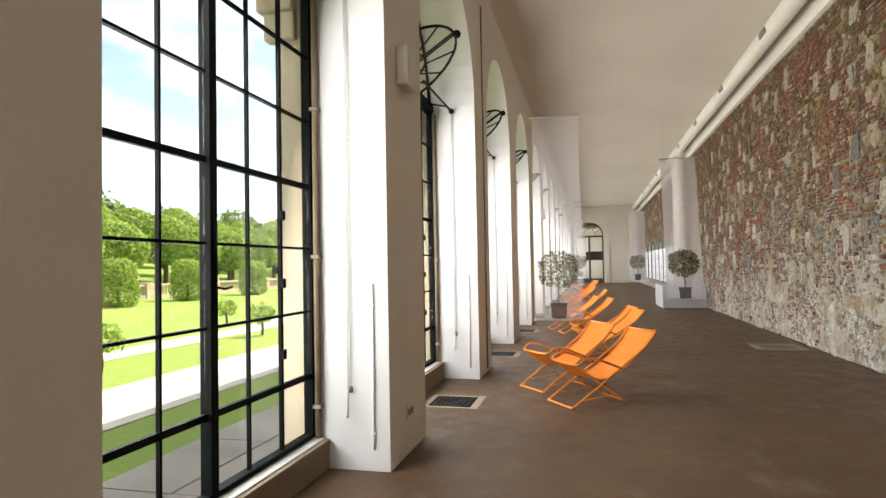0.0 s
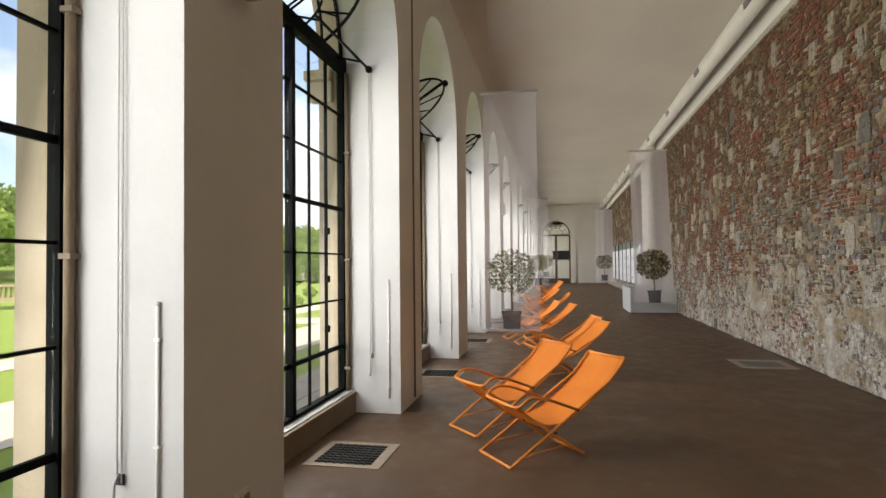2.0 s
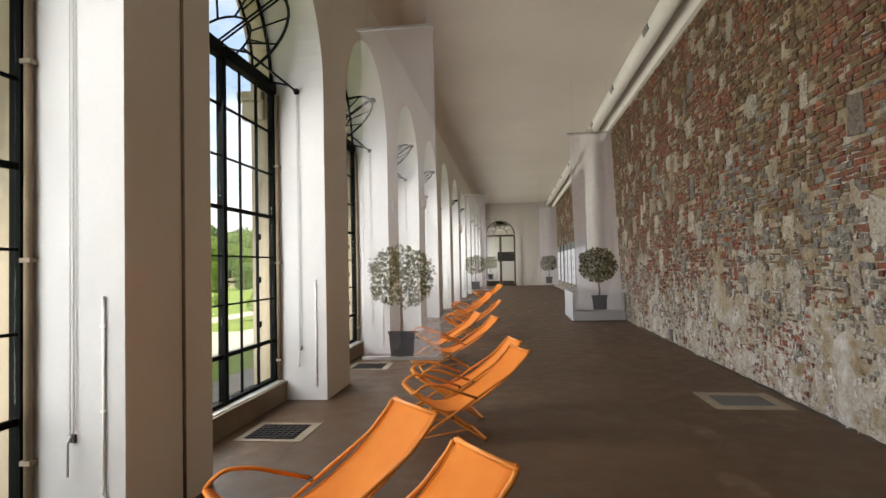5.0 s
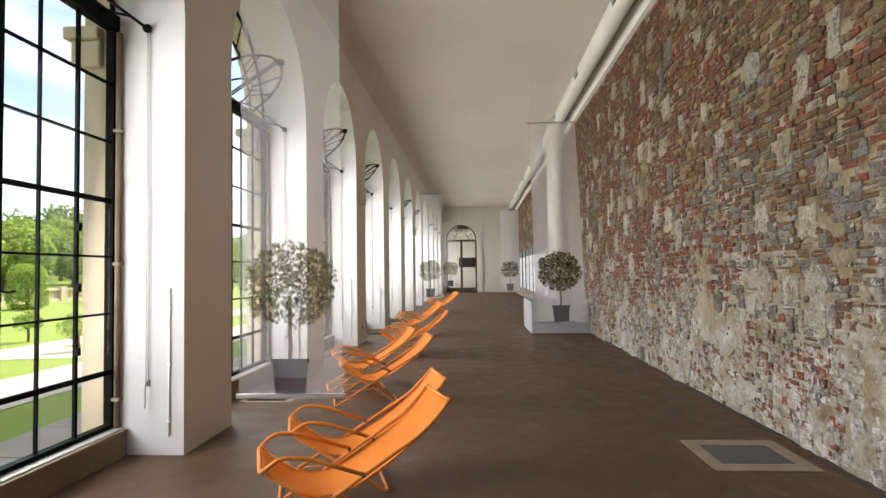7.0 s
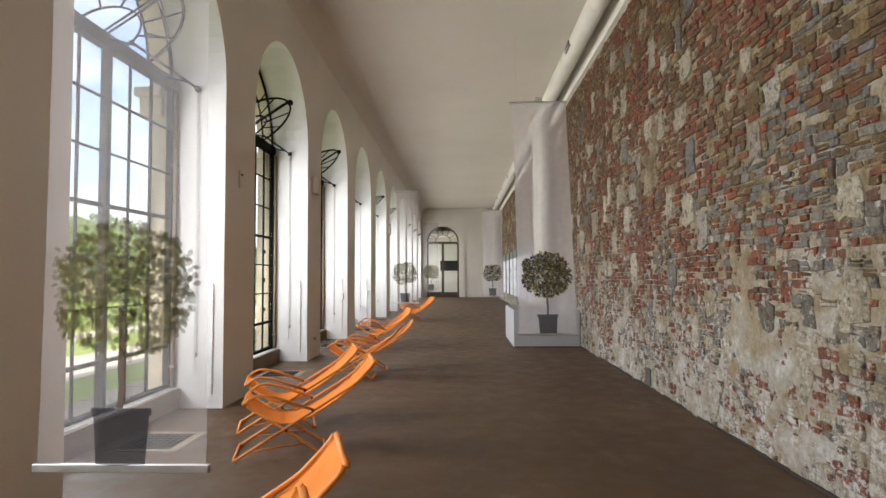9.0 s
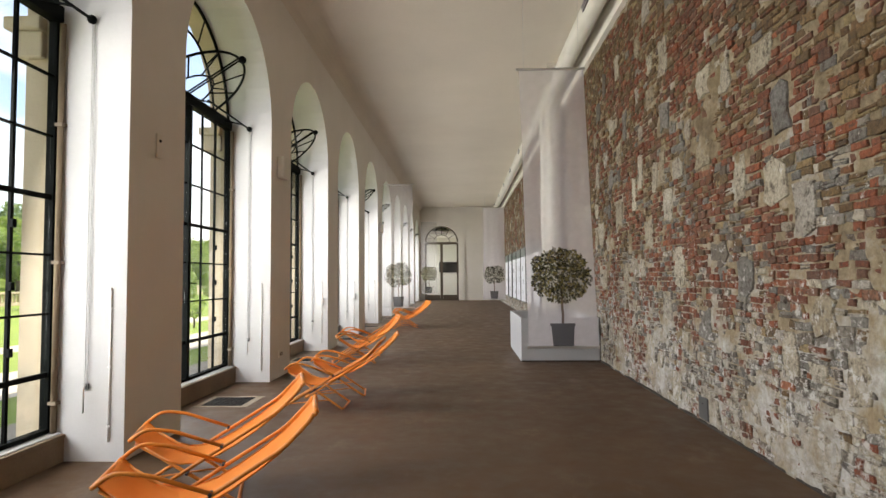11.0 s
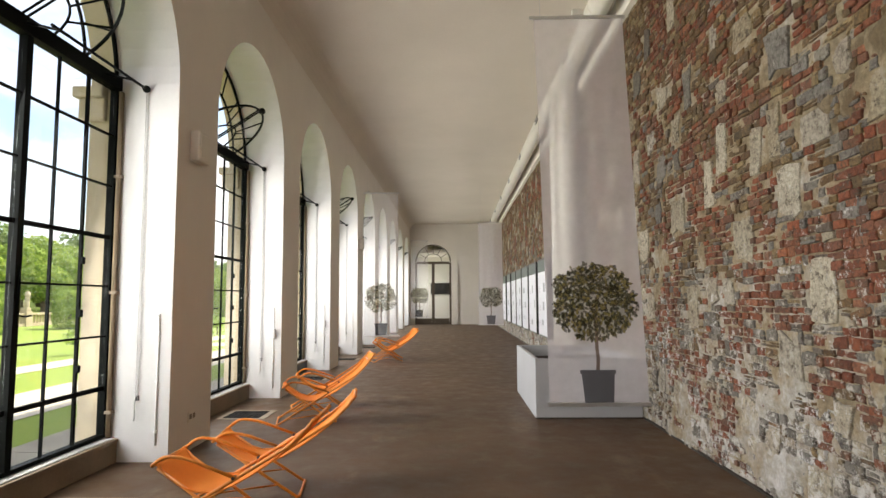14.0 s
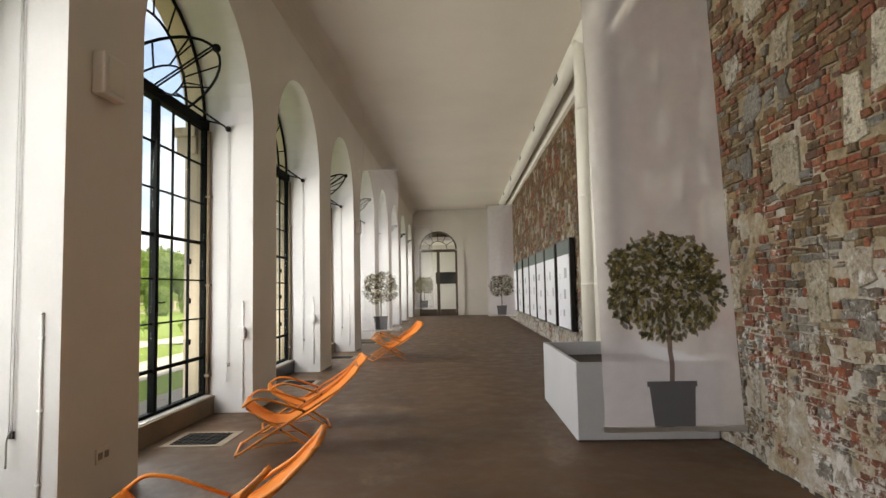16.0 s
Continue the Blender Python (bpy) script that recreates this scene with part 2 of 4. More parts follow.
def masonry_material(name, tones, per_object=False):
    """Worn brick or stone: each piece has a tone of its own under lime smears and dirt."""
    m, n, l, p = mat(name)
    if per_object:
        rnd = n.new("ShaderNodeObjectInfo").outputs["Random"]
    else:
        rnd = n.new("ShaderNodeNewGeometry").outputs["Random Per Island"]
    c = ramp(n, l, rnd, tones)
    grain = noise_tex(n, l, 30, 8, 0.75)
    c = blend(n, l, 0.85, c, ramp(n, l, grain, [(0.30, (0.32, 0.30, 0.28)), (0.70, (1.6, 1.58, 1.55))]), "MULTIPLY")
    broad = noise_tex(n, l, 1.3, 5, 0.65)
    c = blend(n, l, 0.7, c, ramp(n, l, broad, [(0.32, (0.66, 0.62, 0.56)), (0.62, (1.18, 1.18, 1.16))]), "MULTIPLY")
    dirt = noise_tex(n, l, 13, 6, 0.8)
    c = blend(n, l, ramp(n, l, dirt, [(0.38, (0.9, 0.9, 0.9)), (0.48, (0, 0, 0))]), c, (0.055, 0.040, 0.028))
    lime = lime_mask(n, l, noise_tex(n, l, 8.5, 8, 0.8))
    c = blend(n, l, ramp(n, l, lime, [(0.56, (0, 0, 0)), (0.62, (0.92, 0.92, 0.92))]), c, ramp(n, l, broad, [(0.35, (0.34, 0.30, 0.23)), (0.62, (0.56, 0.555, 0.55))]))
    l.new(c, p.inputs["Base Color"])
    p.inputs["Roughness"].default_value = 0.92
    bump(n, l, p, grain, 0.8, 0.015)
    return m


def mortar_material():
    m, n, l, p = mat("lime_mortar")
    a = lime_mask(n, l, noise_tex(n, l, 2.4, 7, 0.7))
    g = noise_tex(n, l, 24, 7, 0.75)
    c = ramp(n, l, a, [(0.34, (0.145, 0.108, 0.062)), (0.48, (0.285, 0.230, 0.150)), (0.60, (0.38, 0.355, 0.31)), (0.76, (0.56, 0.56, 0.56))])
    c = blend(n, l, 0.8, c, ramp(n, l, g, [(0.25, (0.45, 0.43, 0.41)), (0.75, (1.3, 1.3, 1.3))]), "MULTIPLY")
    ochre = noise_tex(n, l, 0.9, 5, 0.6)
    c = blend(n, l, ramp(n, l, ochre, [(0.60, (0, 0, 0)), (0.70, (0.35, 0.35, 0.35))]), c, (0.34, 0.26, 0.14))
    l.new(c, p.inputs["Base Color"])
    p.inputs["Roughness"].default_value = 0.95
    bump(n, l, p, g, 0.8, 0.015)
    return m


def leaf_material(name, a, b, c3):
    m, n, l, p = mat(name)
    g = n.new("ShaderNodeNewGeometry")
    c = ramp(n, l, g.outputs["Random Per Island"], [(0.0, a), (0.5, b), (1.0, c3)])
    l.new(c, p.inputs["Base Color"])
    p.inputs["Roughness"].default_value = 0.7
    tl = n.new("ShaderNodeBsdfTranslucent")
    l.new(c, tl.inputs["Color"])
    mx = n.new("ShaderNodeMixShader")
    mx.inputs[0].default_value = 0.5
    l.new(p.outputs[0], mx.inputs[1])
    l.new(tl.outputs[0], mx.inputs[2])
    l.new(mx.outputs[0], n["Material Output"].inputs["Surface"])
    return m


def lawn_material():
    m, n, l, p = mat("mown_lawn")
    a = noise_tex(n, l, 0.25, 5, 0.6)
    b = noise_tex(n, l, 9, 6, 0.75)
    c = ramp(n, l, a, [(0.3, (0.15, 0.235, 0.030)), (0.7, (0.245, 0.32, 0.042))])
    c = blend(n, l, 0.5, c, ramp(n, l, b, [(0.3, (0.08, 0.17, 0.016)), (0.7, (0.26, 0.35, 0.055))]))
    l.new(c, p.inputs["Base Color"])
    p.inputs["Roughness"].default_value = 0.95
    bump(n, l, p, b, 0.8, 0.03)
    return m


M_FLOOR, M_CANVAS, M_GLASS, M_LAWN = floor_material(), fabric_material(), glass_material(), lawn_material()
M_VOILE = sheer_material("white_voile", (0.80, 0.79, 0.83), 0.72, 0.0)
# same voile made denser, its weaker backlight put into the opacity
M_VOILE2 = sheer_material("unbacklit_white_voile", (0.80, 0.77, 0.82), 0.48, 0.06)
M_PLEAF = sheer_material("printed_leaf", (0.050, 0.055, 0.020), 0.56, 0.10, (0.34, 0.29, 0.13))
M_PBACK = sheer_material("printed_leaf_ground", (0.12, 0.13, 0.05), 0.80, 0.08)
M_PLEAF2 = sheer_material("dense_printed_leaf", (0.040, 0.044, 0.016), 0.28, 0.10, (0.36, 0.29, 0.12))
M_PBACK2 = sheer_material("dense_printed_leaf_ground", (0.085, 0.09, 0.036), 0.62, 0.12)
M_PPOT = sheer_material("printed_pot", (0.035, 0.036, 0.045), 0.22, 0.03)
M_PSTEM = sheer_material("printed_stem", (0.15, 0.11, 0.09), 0.10, 0.03)
M_BRICK = masonry_material("single_brick", TONES["red"], True)
M_PIECES = {kind: masonry_material(kind + "_masonry", tones) for kind, tones in TONES.items()}
M_MORTAR = mortar_material()
M_LEAF = leaf_material("sunlit_leaf", (0.12, 0.22, 0.028), (0.25, 0.38, 0.055), (0.40, 0.50, 0.10))
M_FARLEAF = leaf_material("woodland_leaf", (0.085, 0.15, 0.045), (0.16, 0.25, 0.07), (0.25, 0.34, 0.115))

# ---- mesh tools ----


def link_mesh(name, me, material, parent=None, label=""):
    me.materials.append(material)
    ob = new(name, me)
    if parent is not None:
        ob.parent = parent
    if label:
        ob["label"] = label
    return ob


def part(name, bm, material, parent=None, label="", smooth=False):
    me = bpy.data.meshes.new(name)
    bmesh.ops.recalc_face_normals(bm, faces=bm.faces)
    if smooth:
        for f in bm.faces:
            f.smooth = True
    bm.to_mesh(me)
    bm.free()
    return link_mesh(name, me, material, parent, label)


def add_box(bm, x0, x1, y0, y1, z0, z1, m=None, bevel=0.0):
    r = bmesh.ops.create_cube(bm, size=1.0)
    vs = r["verts"]
    bmesh.ops.scale(bm, vec=(x1 - x0, y1 - y0, z1 - z0), verts=vs)
    bmesh.ops.translate(bm, vec=((x0 + x1) / 2, (y0 + y1) / 2, (z0 + z1) / 2), verts=vs)
    if bevel:
        es = list({e for v in vs for e in v.link_edges})
        out = bmesh.ops.bevel(bm, geom=es, offset=bevel, segments=2, affect="EDGES", profile=0.5)
        vs = list({v for f in out["faces"] for v in f.verts} | {v for v in vs if v.is_valid})
    if m is not None:
        bmesh.ops.transform(bm, matrix=m, verts=vs)
    return vs


def box(name, x0, x1, y0, y1, z0, z1, material, parent=None, label="", bevel=0.0):
    bm = bmesh.new()
    add_box(bm, x0, x1, y0, y1, z0, z1, None, bevel)
    return part(name, bm, material, parent, label)


def add_tube(bm, pts, radius, sides=8, closed=False):
    """A round tube along points."""
    pts = [Vector(p) for p in pts]
    rings = []
    count = len(pts)
    up = None
    for i, p in enumerate(pts):
        if closed:
            d = pts[(i + 1) % count] - pts[i - 1]
        else:
            d = pts[min(i + 1, count - 1)] - pts[max(i - 1, 0)]
        d.normalize()
        if up is None:
            up = Vector((0, 0, 1)) if abs(d.z) < 0.9 else Vector((1, 0, 0))
        side = d.cross(up).normalized()
        up = side.cross(d).normalized()
        rings.append([bm.verts.new(p + radius * (math.cos(a) * side + math.sin(a) * up)) for a in (2 * math.pi * k / sides for k in range(sides))])
    for i in range(count if closed else count - 1):
        a, b = rings[i], rings[(i + 1) % count]
        for k in range(sides):
            bm.faces.new((a[k], a[(k + 1) % sides], b[(k + 1) % sides], b[k]))
    if not closed:
        bm.faces.new(rings[0][::-1])
        bm.faces.new(rings[-1])


def tube(name, pts, radius, material, parent=None, label="", sides=8, closed=False):
    bm = bmesh.new()
    add_tube(bm, pts, radius, sides, closed)
    return part(name, bm, material, parent, label, smooth=True)


def rounded(pts, r, steps=4):
    """A polyline with its inner corners rounded off."""
    pts = [Vector(p) for p in pts]
    out = [pts[0]]
    for a, b, c in zip(pts, pts[1:], pts[2:]):
        u, v = (a - b), (c - b)
        k = min(r, u.length * 0.45, v.length * 0.45)
        p, q = b + u.normalized() * k, b + v.normalized() * k
        for i in range(steps + 1):
            t = i / steps
            out.append((1 - t) ** 2 * p + 2 * t * (1 - t) * b + t * t * q)
    out.append(pts[-1])
    return out


def ball(name, at, r, material, parent=None, label=""):
    bm = bmesh.new()
    bmesh.ops.create_uvsphere(bm, u_segments=12, v_segments=8, radius=r, matrix=Matrix.Translation(at))
    return part(name, bm, material, parent, label, smooth=True)


def empty(name, m=None):
    ob = new(name)
    ob.empty_display_size = 0.2
    if m is not None:
        ob.matrix_basis = m
    return ob


# ---- plan ----
XW, XG, XO = -1.556, -2.22, -2.50          # room face of the window wall, glass, outer face
XR = 3.87                                  # masonry wall
Y0, Y1 = -7.4, 51.5                        # end walls
ZC = 6.42                                  # ceiling
PITCH, PIER0, WIDE = 3.83, 4.42, 2.81      # bays: far jamb of window 0, width of an opening
ZS = 3.90                                  # springing
BAYS = range(-2, 13)
RAD = WIDE / 2


def centre(i):
    return PIER0 + PITCH * i - RAD


def wall_with_arches():
    """The window wall: piers, the wall above the arches, jambs and soffits."""
    bm = bmesh.new()
    steps = 24

    def quad(*p):
        bm.faces.new([bm.verts.new(v) for v in p])
    edges = [Y0 - 0.4]
    for i in BAYS:
        edges += [centre(i) - RAD, centre(i) + RAD]
    edges.append(Y1 + 0.4)
    for a, b in zip(edges[::2], edges[1::2]):
        for x in (XW, XO):
            quad((x, a, -0.1), (x, b, -0.1), (x, b, ZC + 0.3), (x, a, ZC + 0.3))
    for i in BAYS:
        c = centre(i)
        arc = [(c - RAD * math.cos(math.pi * k / steps), ZS + RAD * math.sin(math.pi * k / steps)) for k in range(steps + 1)]
        outline = [(c - RAD, -0.1), *arc, (c + RAD, -0.1)]
        for x in (XW, XO):
            for (ya, za), (yb, zb) in zip(arc, arc[1:]):
                quad((x, ya, za), (x, yb, zb), (x, yb, ZC + 0.3), (x, ya, ZC + 0.3))
        for (ya, za), (yb, zb) in zip(outline, outline[1:]):
            quad((XW, ya, za), (XG, ya, za), (XG, yb, zb), (XW, yb, zb))
            quad((XG, ya, za), (XO, ya, za), (XO, yb, zb), (XG, yb, zb))
    bmesh.ops.remove_doubles(bm, verts=bm.verts, dist=0.0005)
    ob = part("wall_west", bm, M_WALL, None)
    # jambs and soffits take the darkened copy of the white paint
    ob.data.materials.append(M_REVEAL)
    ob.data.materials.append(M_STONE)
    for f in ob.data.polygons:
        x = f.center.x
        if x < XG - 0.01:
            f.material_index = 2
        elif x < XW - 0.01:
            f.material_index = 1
    return tagged(ob, "white plastered wall with tall arched window openings", "wall", kind="structure")


wall_with_arches()
# floor, ceiling, end walls, masonry backing
tagged(box("floor", XO + 0.02, XR + 0.5, Y0 - 0.4, Y1 + 0.4, -0.25, 0.0, M_FLOOR), "brown worn polished concrete floor", "floor", kind="structure")


def ceiling():
    """Flat ceiling with a cove along the window wall."""
    bm = bmesh.new()
    prof = [(XW - 0.02, ZC - 0.42)] + [(XW + 0.45 - 0.45 * math.cos(a), ZC - 0.42 + 0.42 * math.sin(a)) for a in (math.pi / 2 * k / 8 for k in range(1, 9))]
    prof += [(XR + 0.5, ZC), (XR + 0.5, ZC + 0.3), (XW - 0.02, ZC + 0.3)]
    lo = [bm.verts.new((x, Y0 - 0.4, z)) for x, z in prof]
    hi = [bm.verts.new((x, Y1 + 0.4, z)) for x, z in prof]
    for k in range(len(prof)):
        j = (k + 1) % len(prof)
        bm.faces.new((lo[k], lo[j], hi[j], hi[k]))
    bm.faces.new(lo[::-1])
    bm.faces.new(hi)
    return part("ceiling", bm, M_CEIL)


tagged(ceiling(), "off-white plaster ceiling with a soft cove", "ceiling", kind="structure")
tagged(box("roof", XO - 0.35, XR + 0.9, Y0 - 0.6, Y1 + 6.0, ZC + 0.32, ZC + 0.7, M_STONE), "flat stone roof edge of the orangery", "roof", kind="structure")
tagged(box("wall_south", XW, XR + 0.5, Y0 - 0.4, Y0, -0.1, ZC + 0.02, M_WALL), "plain white plastered end wall", "wall", kind="structure")
tagged(box("wall_east", XR + 0.12, XR + 0.5, Y0, Y1, -0.1, ZC + 0.02, M_WALL), "white plastered wall behind the masonry", "wall", kind="structure")


# ---- north end wall with its arched door ----
DX, DR, DS = -0.05, 1.17, 3.95


def north_wall():
    bm = bmesh.new()
    steps = 20
    arc = [(DX - DR * math.cos(math.pi * k / steps), DS + DR * math.sin(math.pi * k / steps)) for k in range(steps + 1)]

    def quad(*p):
        bm.faces.new([bm.verts.new(v) for v in p])
    top = ZC + 0.02
    for y in (Y1, Y1 + 0.4):
        quad((XW, y, -0.1), (DX - DR, y, -0.1), (DX - DR, y, top), (XW, y, top))
        quad((DX + DR, y, -0.1), (XR + 0.5, y, -0.1), (XR + 0.5, y, top), (DX + DR, y, top))
        for (xa, za), (xb, zb) in zip(arc, arc[1:]):
            quad((xa, y, za), (xb, y, zb), (xb, y, top), (xa, y, top))
    out = [(DX - DR, -0.1), *arc, (DX + DR, -0.1)]
    for (xa, za), (xb, zb) in zip(out, out[1:]):
        quad((xa, Y1, za), (xb, Y1, zb), (xb, Y1 + 0.4, zb), (xa, Y1 + 0.4, za))
    bmesh.ops.remove_doubles(bm, verts=bm.verts, dist=0.0005)
    return part("wall_north", bm, M_WALL)


tagged(north_wall(), "white plastered end wall with an arched doorway", "wall", kind="structure")


def arched_door():
    d = empty("door_1", pose(DX, Y1 + 0.12, 0))
    r = DR - 0.005
    bm = bmesh.new()
    add_box(bm, -r, -r + 0.13, -0.06, 0.06, 0, DS)
    add_box(bm, r - 0.13, r, -0.06, 0.06, 0, DS)
    add_box(bm, -0.09, 0.09, -0.05, 0.05, 0, DS - 0.1)
    part("door_frame", bm, M_DOOR, d)
    box("transom", -r + 0.131, r - 0.131, -0.07, 0.07, DS - 0.1, DS + 0.06, M_DOOR, d)
    tube("arch_frame", [(-(r - 0.06) * math.cos(a), 0, DS + 0.06 + (r - 0.07) * math.sin(a)) for a in (math.pi * k / 20 for k in range(21))], 0.055, M_DOOR, d)
    tube("fanlight_arc", [(-0.55 * math.cos(a), 0, DS + 0.06 + 0.5 * math.sin(a)) for a in (math.pi * k / 14 for k in range(15))], 0.022, M_DOOR, d)
    for k in range(1, 6):
        a = math.pi * k / 6
        tube("glazing_bar", [(-0.55 * math.cos(a), 0, DS + 0.06 + 0.5 * math.sin(a)), (-(r - 0.07) * math.cos(a), 0, DS + 0.06 + (r - 0.08) * math.sin(a))], 0.02, M_DOOR, d)
    for s in (-1, 1):
        xa, xb = sorted((s * 0.1, s * (r - 0.14)))
        box("kick_panel", xa, xb, -0.04, 0.04, 0.0, 0.38, M_DOOR, d)
        box("pane", xa, xb, -0.006, 0.006, 0.381, DS - 0.101, M_GLASS, d)
    return tagged(d, "tall dark wooden double door with glazed leaves and a fanlight", "door", kind="structure")


arched_door()
tagged(box("shutter_leaf", DX + DR + 0.05, DX + DR + 0.42, Y1 - 0.09, Y1 - 0.004, 0.02, 3.75, M_WALL, bevel=0.008), "pale grey open shutter leaf folded against the end wall", "shutter", kind="structure")
# next room, seen through the door
bm = bmesh.new()
for b in ((XW, XR, Y1 + 4.6, Y1 + 4.8, 0, ZC), (XW - 0.2, XW, Y1 + 0.4, Y1 + 1.0, 0, ZC), (XW - 0.2, XW, Y1 + 4.3, Y1 + 4.8, 0, ZC), (XW - 0.2, XW, Y1 + 1.0, Y1 + 4.3, 0, 0.3), (XW - 0.2, XW, Y1 + 1.0, Y1 + 4.3, 4.2, ZC), (XR, XR + 0.2, Y1 + 0.4, Y1 + 4.8, 0, ZC), (XW, XR, Y1 + 0.4, Y1 + 4.6, 4.6, 4.8)):
    add_box(bm, *b)
tagged(part("wall_next_room", bm, M_WALL), "pale walls of the room beyond the door", "wall", kind="structure")
tagged(box("floor_next_room", XW - 0.2, XR + 0.2, Y1 + 0.41, Y1 + 4.8, -0.2, 0.0, M_FLOOR), "brown floor of the room beyond the door", "floor", kind="structure")
scr = empty("wall_screen", pose(0.35, Y1 + 4.55, 2.35))
box("screen_body", -0.75, 0.75, -0.06, 0.04, -0.4, 0.4, M_BLACK, scr, bevel=0.01)
box("bracket", -0.1, 0.1, 0.042, 0.049, -0.1, 0.1, M_IRON, scr)
tagged(scr, "black flat screen on the wall of the next room", "screen")


# ---- arched windows ----
def window(i, hopper_open):
    c = centre(i)
    w = empty("window", Matrix.Translation((XG, c, 0)))
    zr = [0.26, 0.74, 1.26, 1.765, 2.265, 2.795, 3.325, 3.84]
    half = RAD - 0.006
    for s in (-1, 1):
        a, b = sorted((s * half, s * (half - 0.045)))
        box("jamb_frame", -0.045, 0.03, a, b, 0.25, 3.82, M_FRAME, w)
    box("transom", -0.05, 0.06, -half, half, 3.82, 3.96, M_FRAME, w, bevel=0.006)
    box("bottom_rail", -0.04, 0.035, -half + 0.046, half - 0.046, 0.25, 0.285, M_FRAME, w)
    mid = 0.07
    box("mullion", -0.035, 0.045, mid - 0.035, mid + 0.035, 0.286, 3.819, M_FRAME, w, bevel=0.005)
    for s in (-1, 1):
        for k, t in ((0.42, 0.009), (0.845, 0.016)):
            box("glazing_bar", -0.012, 0.014, mid + s * k - t, mid + s * k + t, 0.286, 3.819, M_FRAME, w)
    for z in zr[1:-1]:
        t = 0.021 if z in (0.74, 2.265) else 0.009
        for s in (-1, 1):
            a, b = sorted((mid + s * 0.036, s * (half - 0.046)))
            box("glazing_bar", -0.014, 0.016, a, b, z - t, z + t, M_FRAME, w)
    for s in (-1, 1):
        for z in (0.98, 1.5, 2.0):
            box("hinge", 0.0145, 0.04, mid + s * 0.845 - 0.02, mid + s * 0.845 + 0.02, z - 0.035, z + 0.035, M_FRAME, w, bevel=0.006)
        box("pane", -0.003, 0.003, min(mid + s * 0.036, s * (half - 0.05)), max(mid + s * 0.036, s * (half - 0.05)), 0.286, 3.819, M_GLASS, w).visible_shadow = False
    # handle on the middle post
    tube("handle", rounded([(0.046, mid, 1.50), (0.075, mid, 1.50), (0.08, mid + 0.05, 1.49), (0.08, mid + 0.12, 1.50)], 0.012), 0.008, M_FRAME, w)
    tube("latch_bar", [(0.052, mid, 1.40), (0.052, mid, 1.9)], 0.007, M_FRAME, w)
    # fanlight
    zf = 3.96
    ra = half - 0.02
    lift = ZS - 0.004
    outer = [(0, -ra * math.cos(a), max(zf, lift + ra * math.sin(a))) for a in (math.pi * k / 28 for k in range(29))]
    tube("arch_frame", outer, 0.022, M_FRAME, w, sides=6)
    rh = 0.84
    tube("fanlight_arc", [(0, -rh * math.cos(a), zf + rh * math.sin(a)) for a in (math.pi * k / 20 for k in range(21))], 0.016, M_FRAME, w, sides=6)
    for k in range(1, 8):
        a = math.pi * k / 8
        tube("glazing_bar", [(0, -rh * math.cos(a), zf + rh * math.sin(a)), (0, -(ra - 0.01) * math.cos(a), lift + (ra - 0.01) * math.sin(a))], 0.011, M_FRAME, w, sides=6)
    bm = bmesh.new()
    inner = [bm.verts.new((0, -rh * math.cos(math.pi * k / 28), zf + rh * math.sin(math.pi * k / 28))) for k in range(29)]
    outr = [bm.verts.new((0, y, z)) for _, y, z in outer]
    for k in range(28):
        bm.faces.new((inner[k], inner[k + 1], outr[k + 1], outr[k]))
    part("fan_pane", bm, M_GLASS, w).visible_shadow = False
    # hopper sash
    h = empty("hopper", pose(0.02, 0, zf, 0, 57 if hopper_open else 0, 0))
    h.parent = w
    rr = 0.81
    arcp = [(0, -rr * math.cos(a), rr * math.sin(a)) for a in (math.pi * k / 20 for k in range(21))]
    tube("sash_arc", arcp, 0.017, M_FRAME, h, sides=6)
    tube("sash_rail", [(0, -rr, 0.0), (0, rr, 0.0)], 0.017, M_FRAME, h, sides=6)
    tube("sash_inner_arc", [(0, -0.36 * math.cos(a), 0.36 * math.sin(a)) for a in (math.pi * k / 12 for k in range(13))], 0.012, M_FRAME, h, sides=6)
    for a in (30, 60, 120, 150):
        a = radians(a)
        tube("sash_bar", [(0, -0.36 * math.cos(a), 0.36 * math.sin(a)), (0, -rr * math.cos(a), rr * math.sin(a))], 0.011, M_FRAME, h, sides=6)
    for s in (-0.03, 0.03):
        tube("sash_bar", [(0, s, 0.0), (0, s, rr)], 0.011, M_FRAME, h, sides=6)
    bm = bmesh.new()
    bm.faces.new([bm.verts.new(p) for p in arcp])
    part("sash_pane", bm, M_GLASS, h).visible_shadow = False
    bm = bmesh.new()
    bmesh.ops.create_uvsphere(bm, u_segments=12, v_segments=8, radius=0.05, matrix=Matrix.Translation((0.03, 0, rr + 0.02)))
    part("catch", bm, M_FRAME, h, "round black catch", smooth=True)
    return tagged(w, "arched iron window with small panes" + (" and an open fan hopper" if hopper_open else ""), "window", group="arched windows", kind="structure")


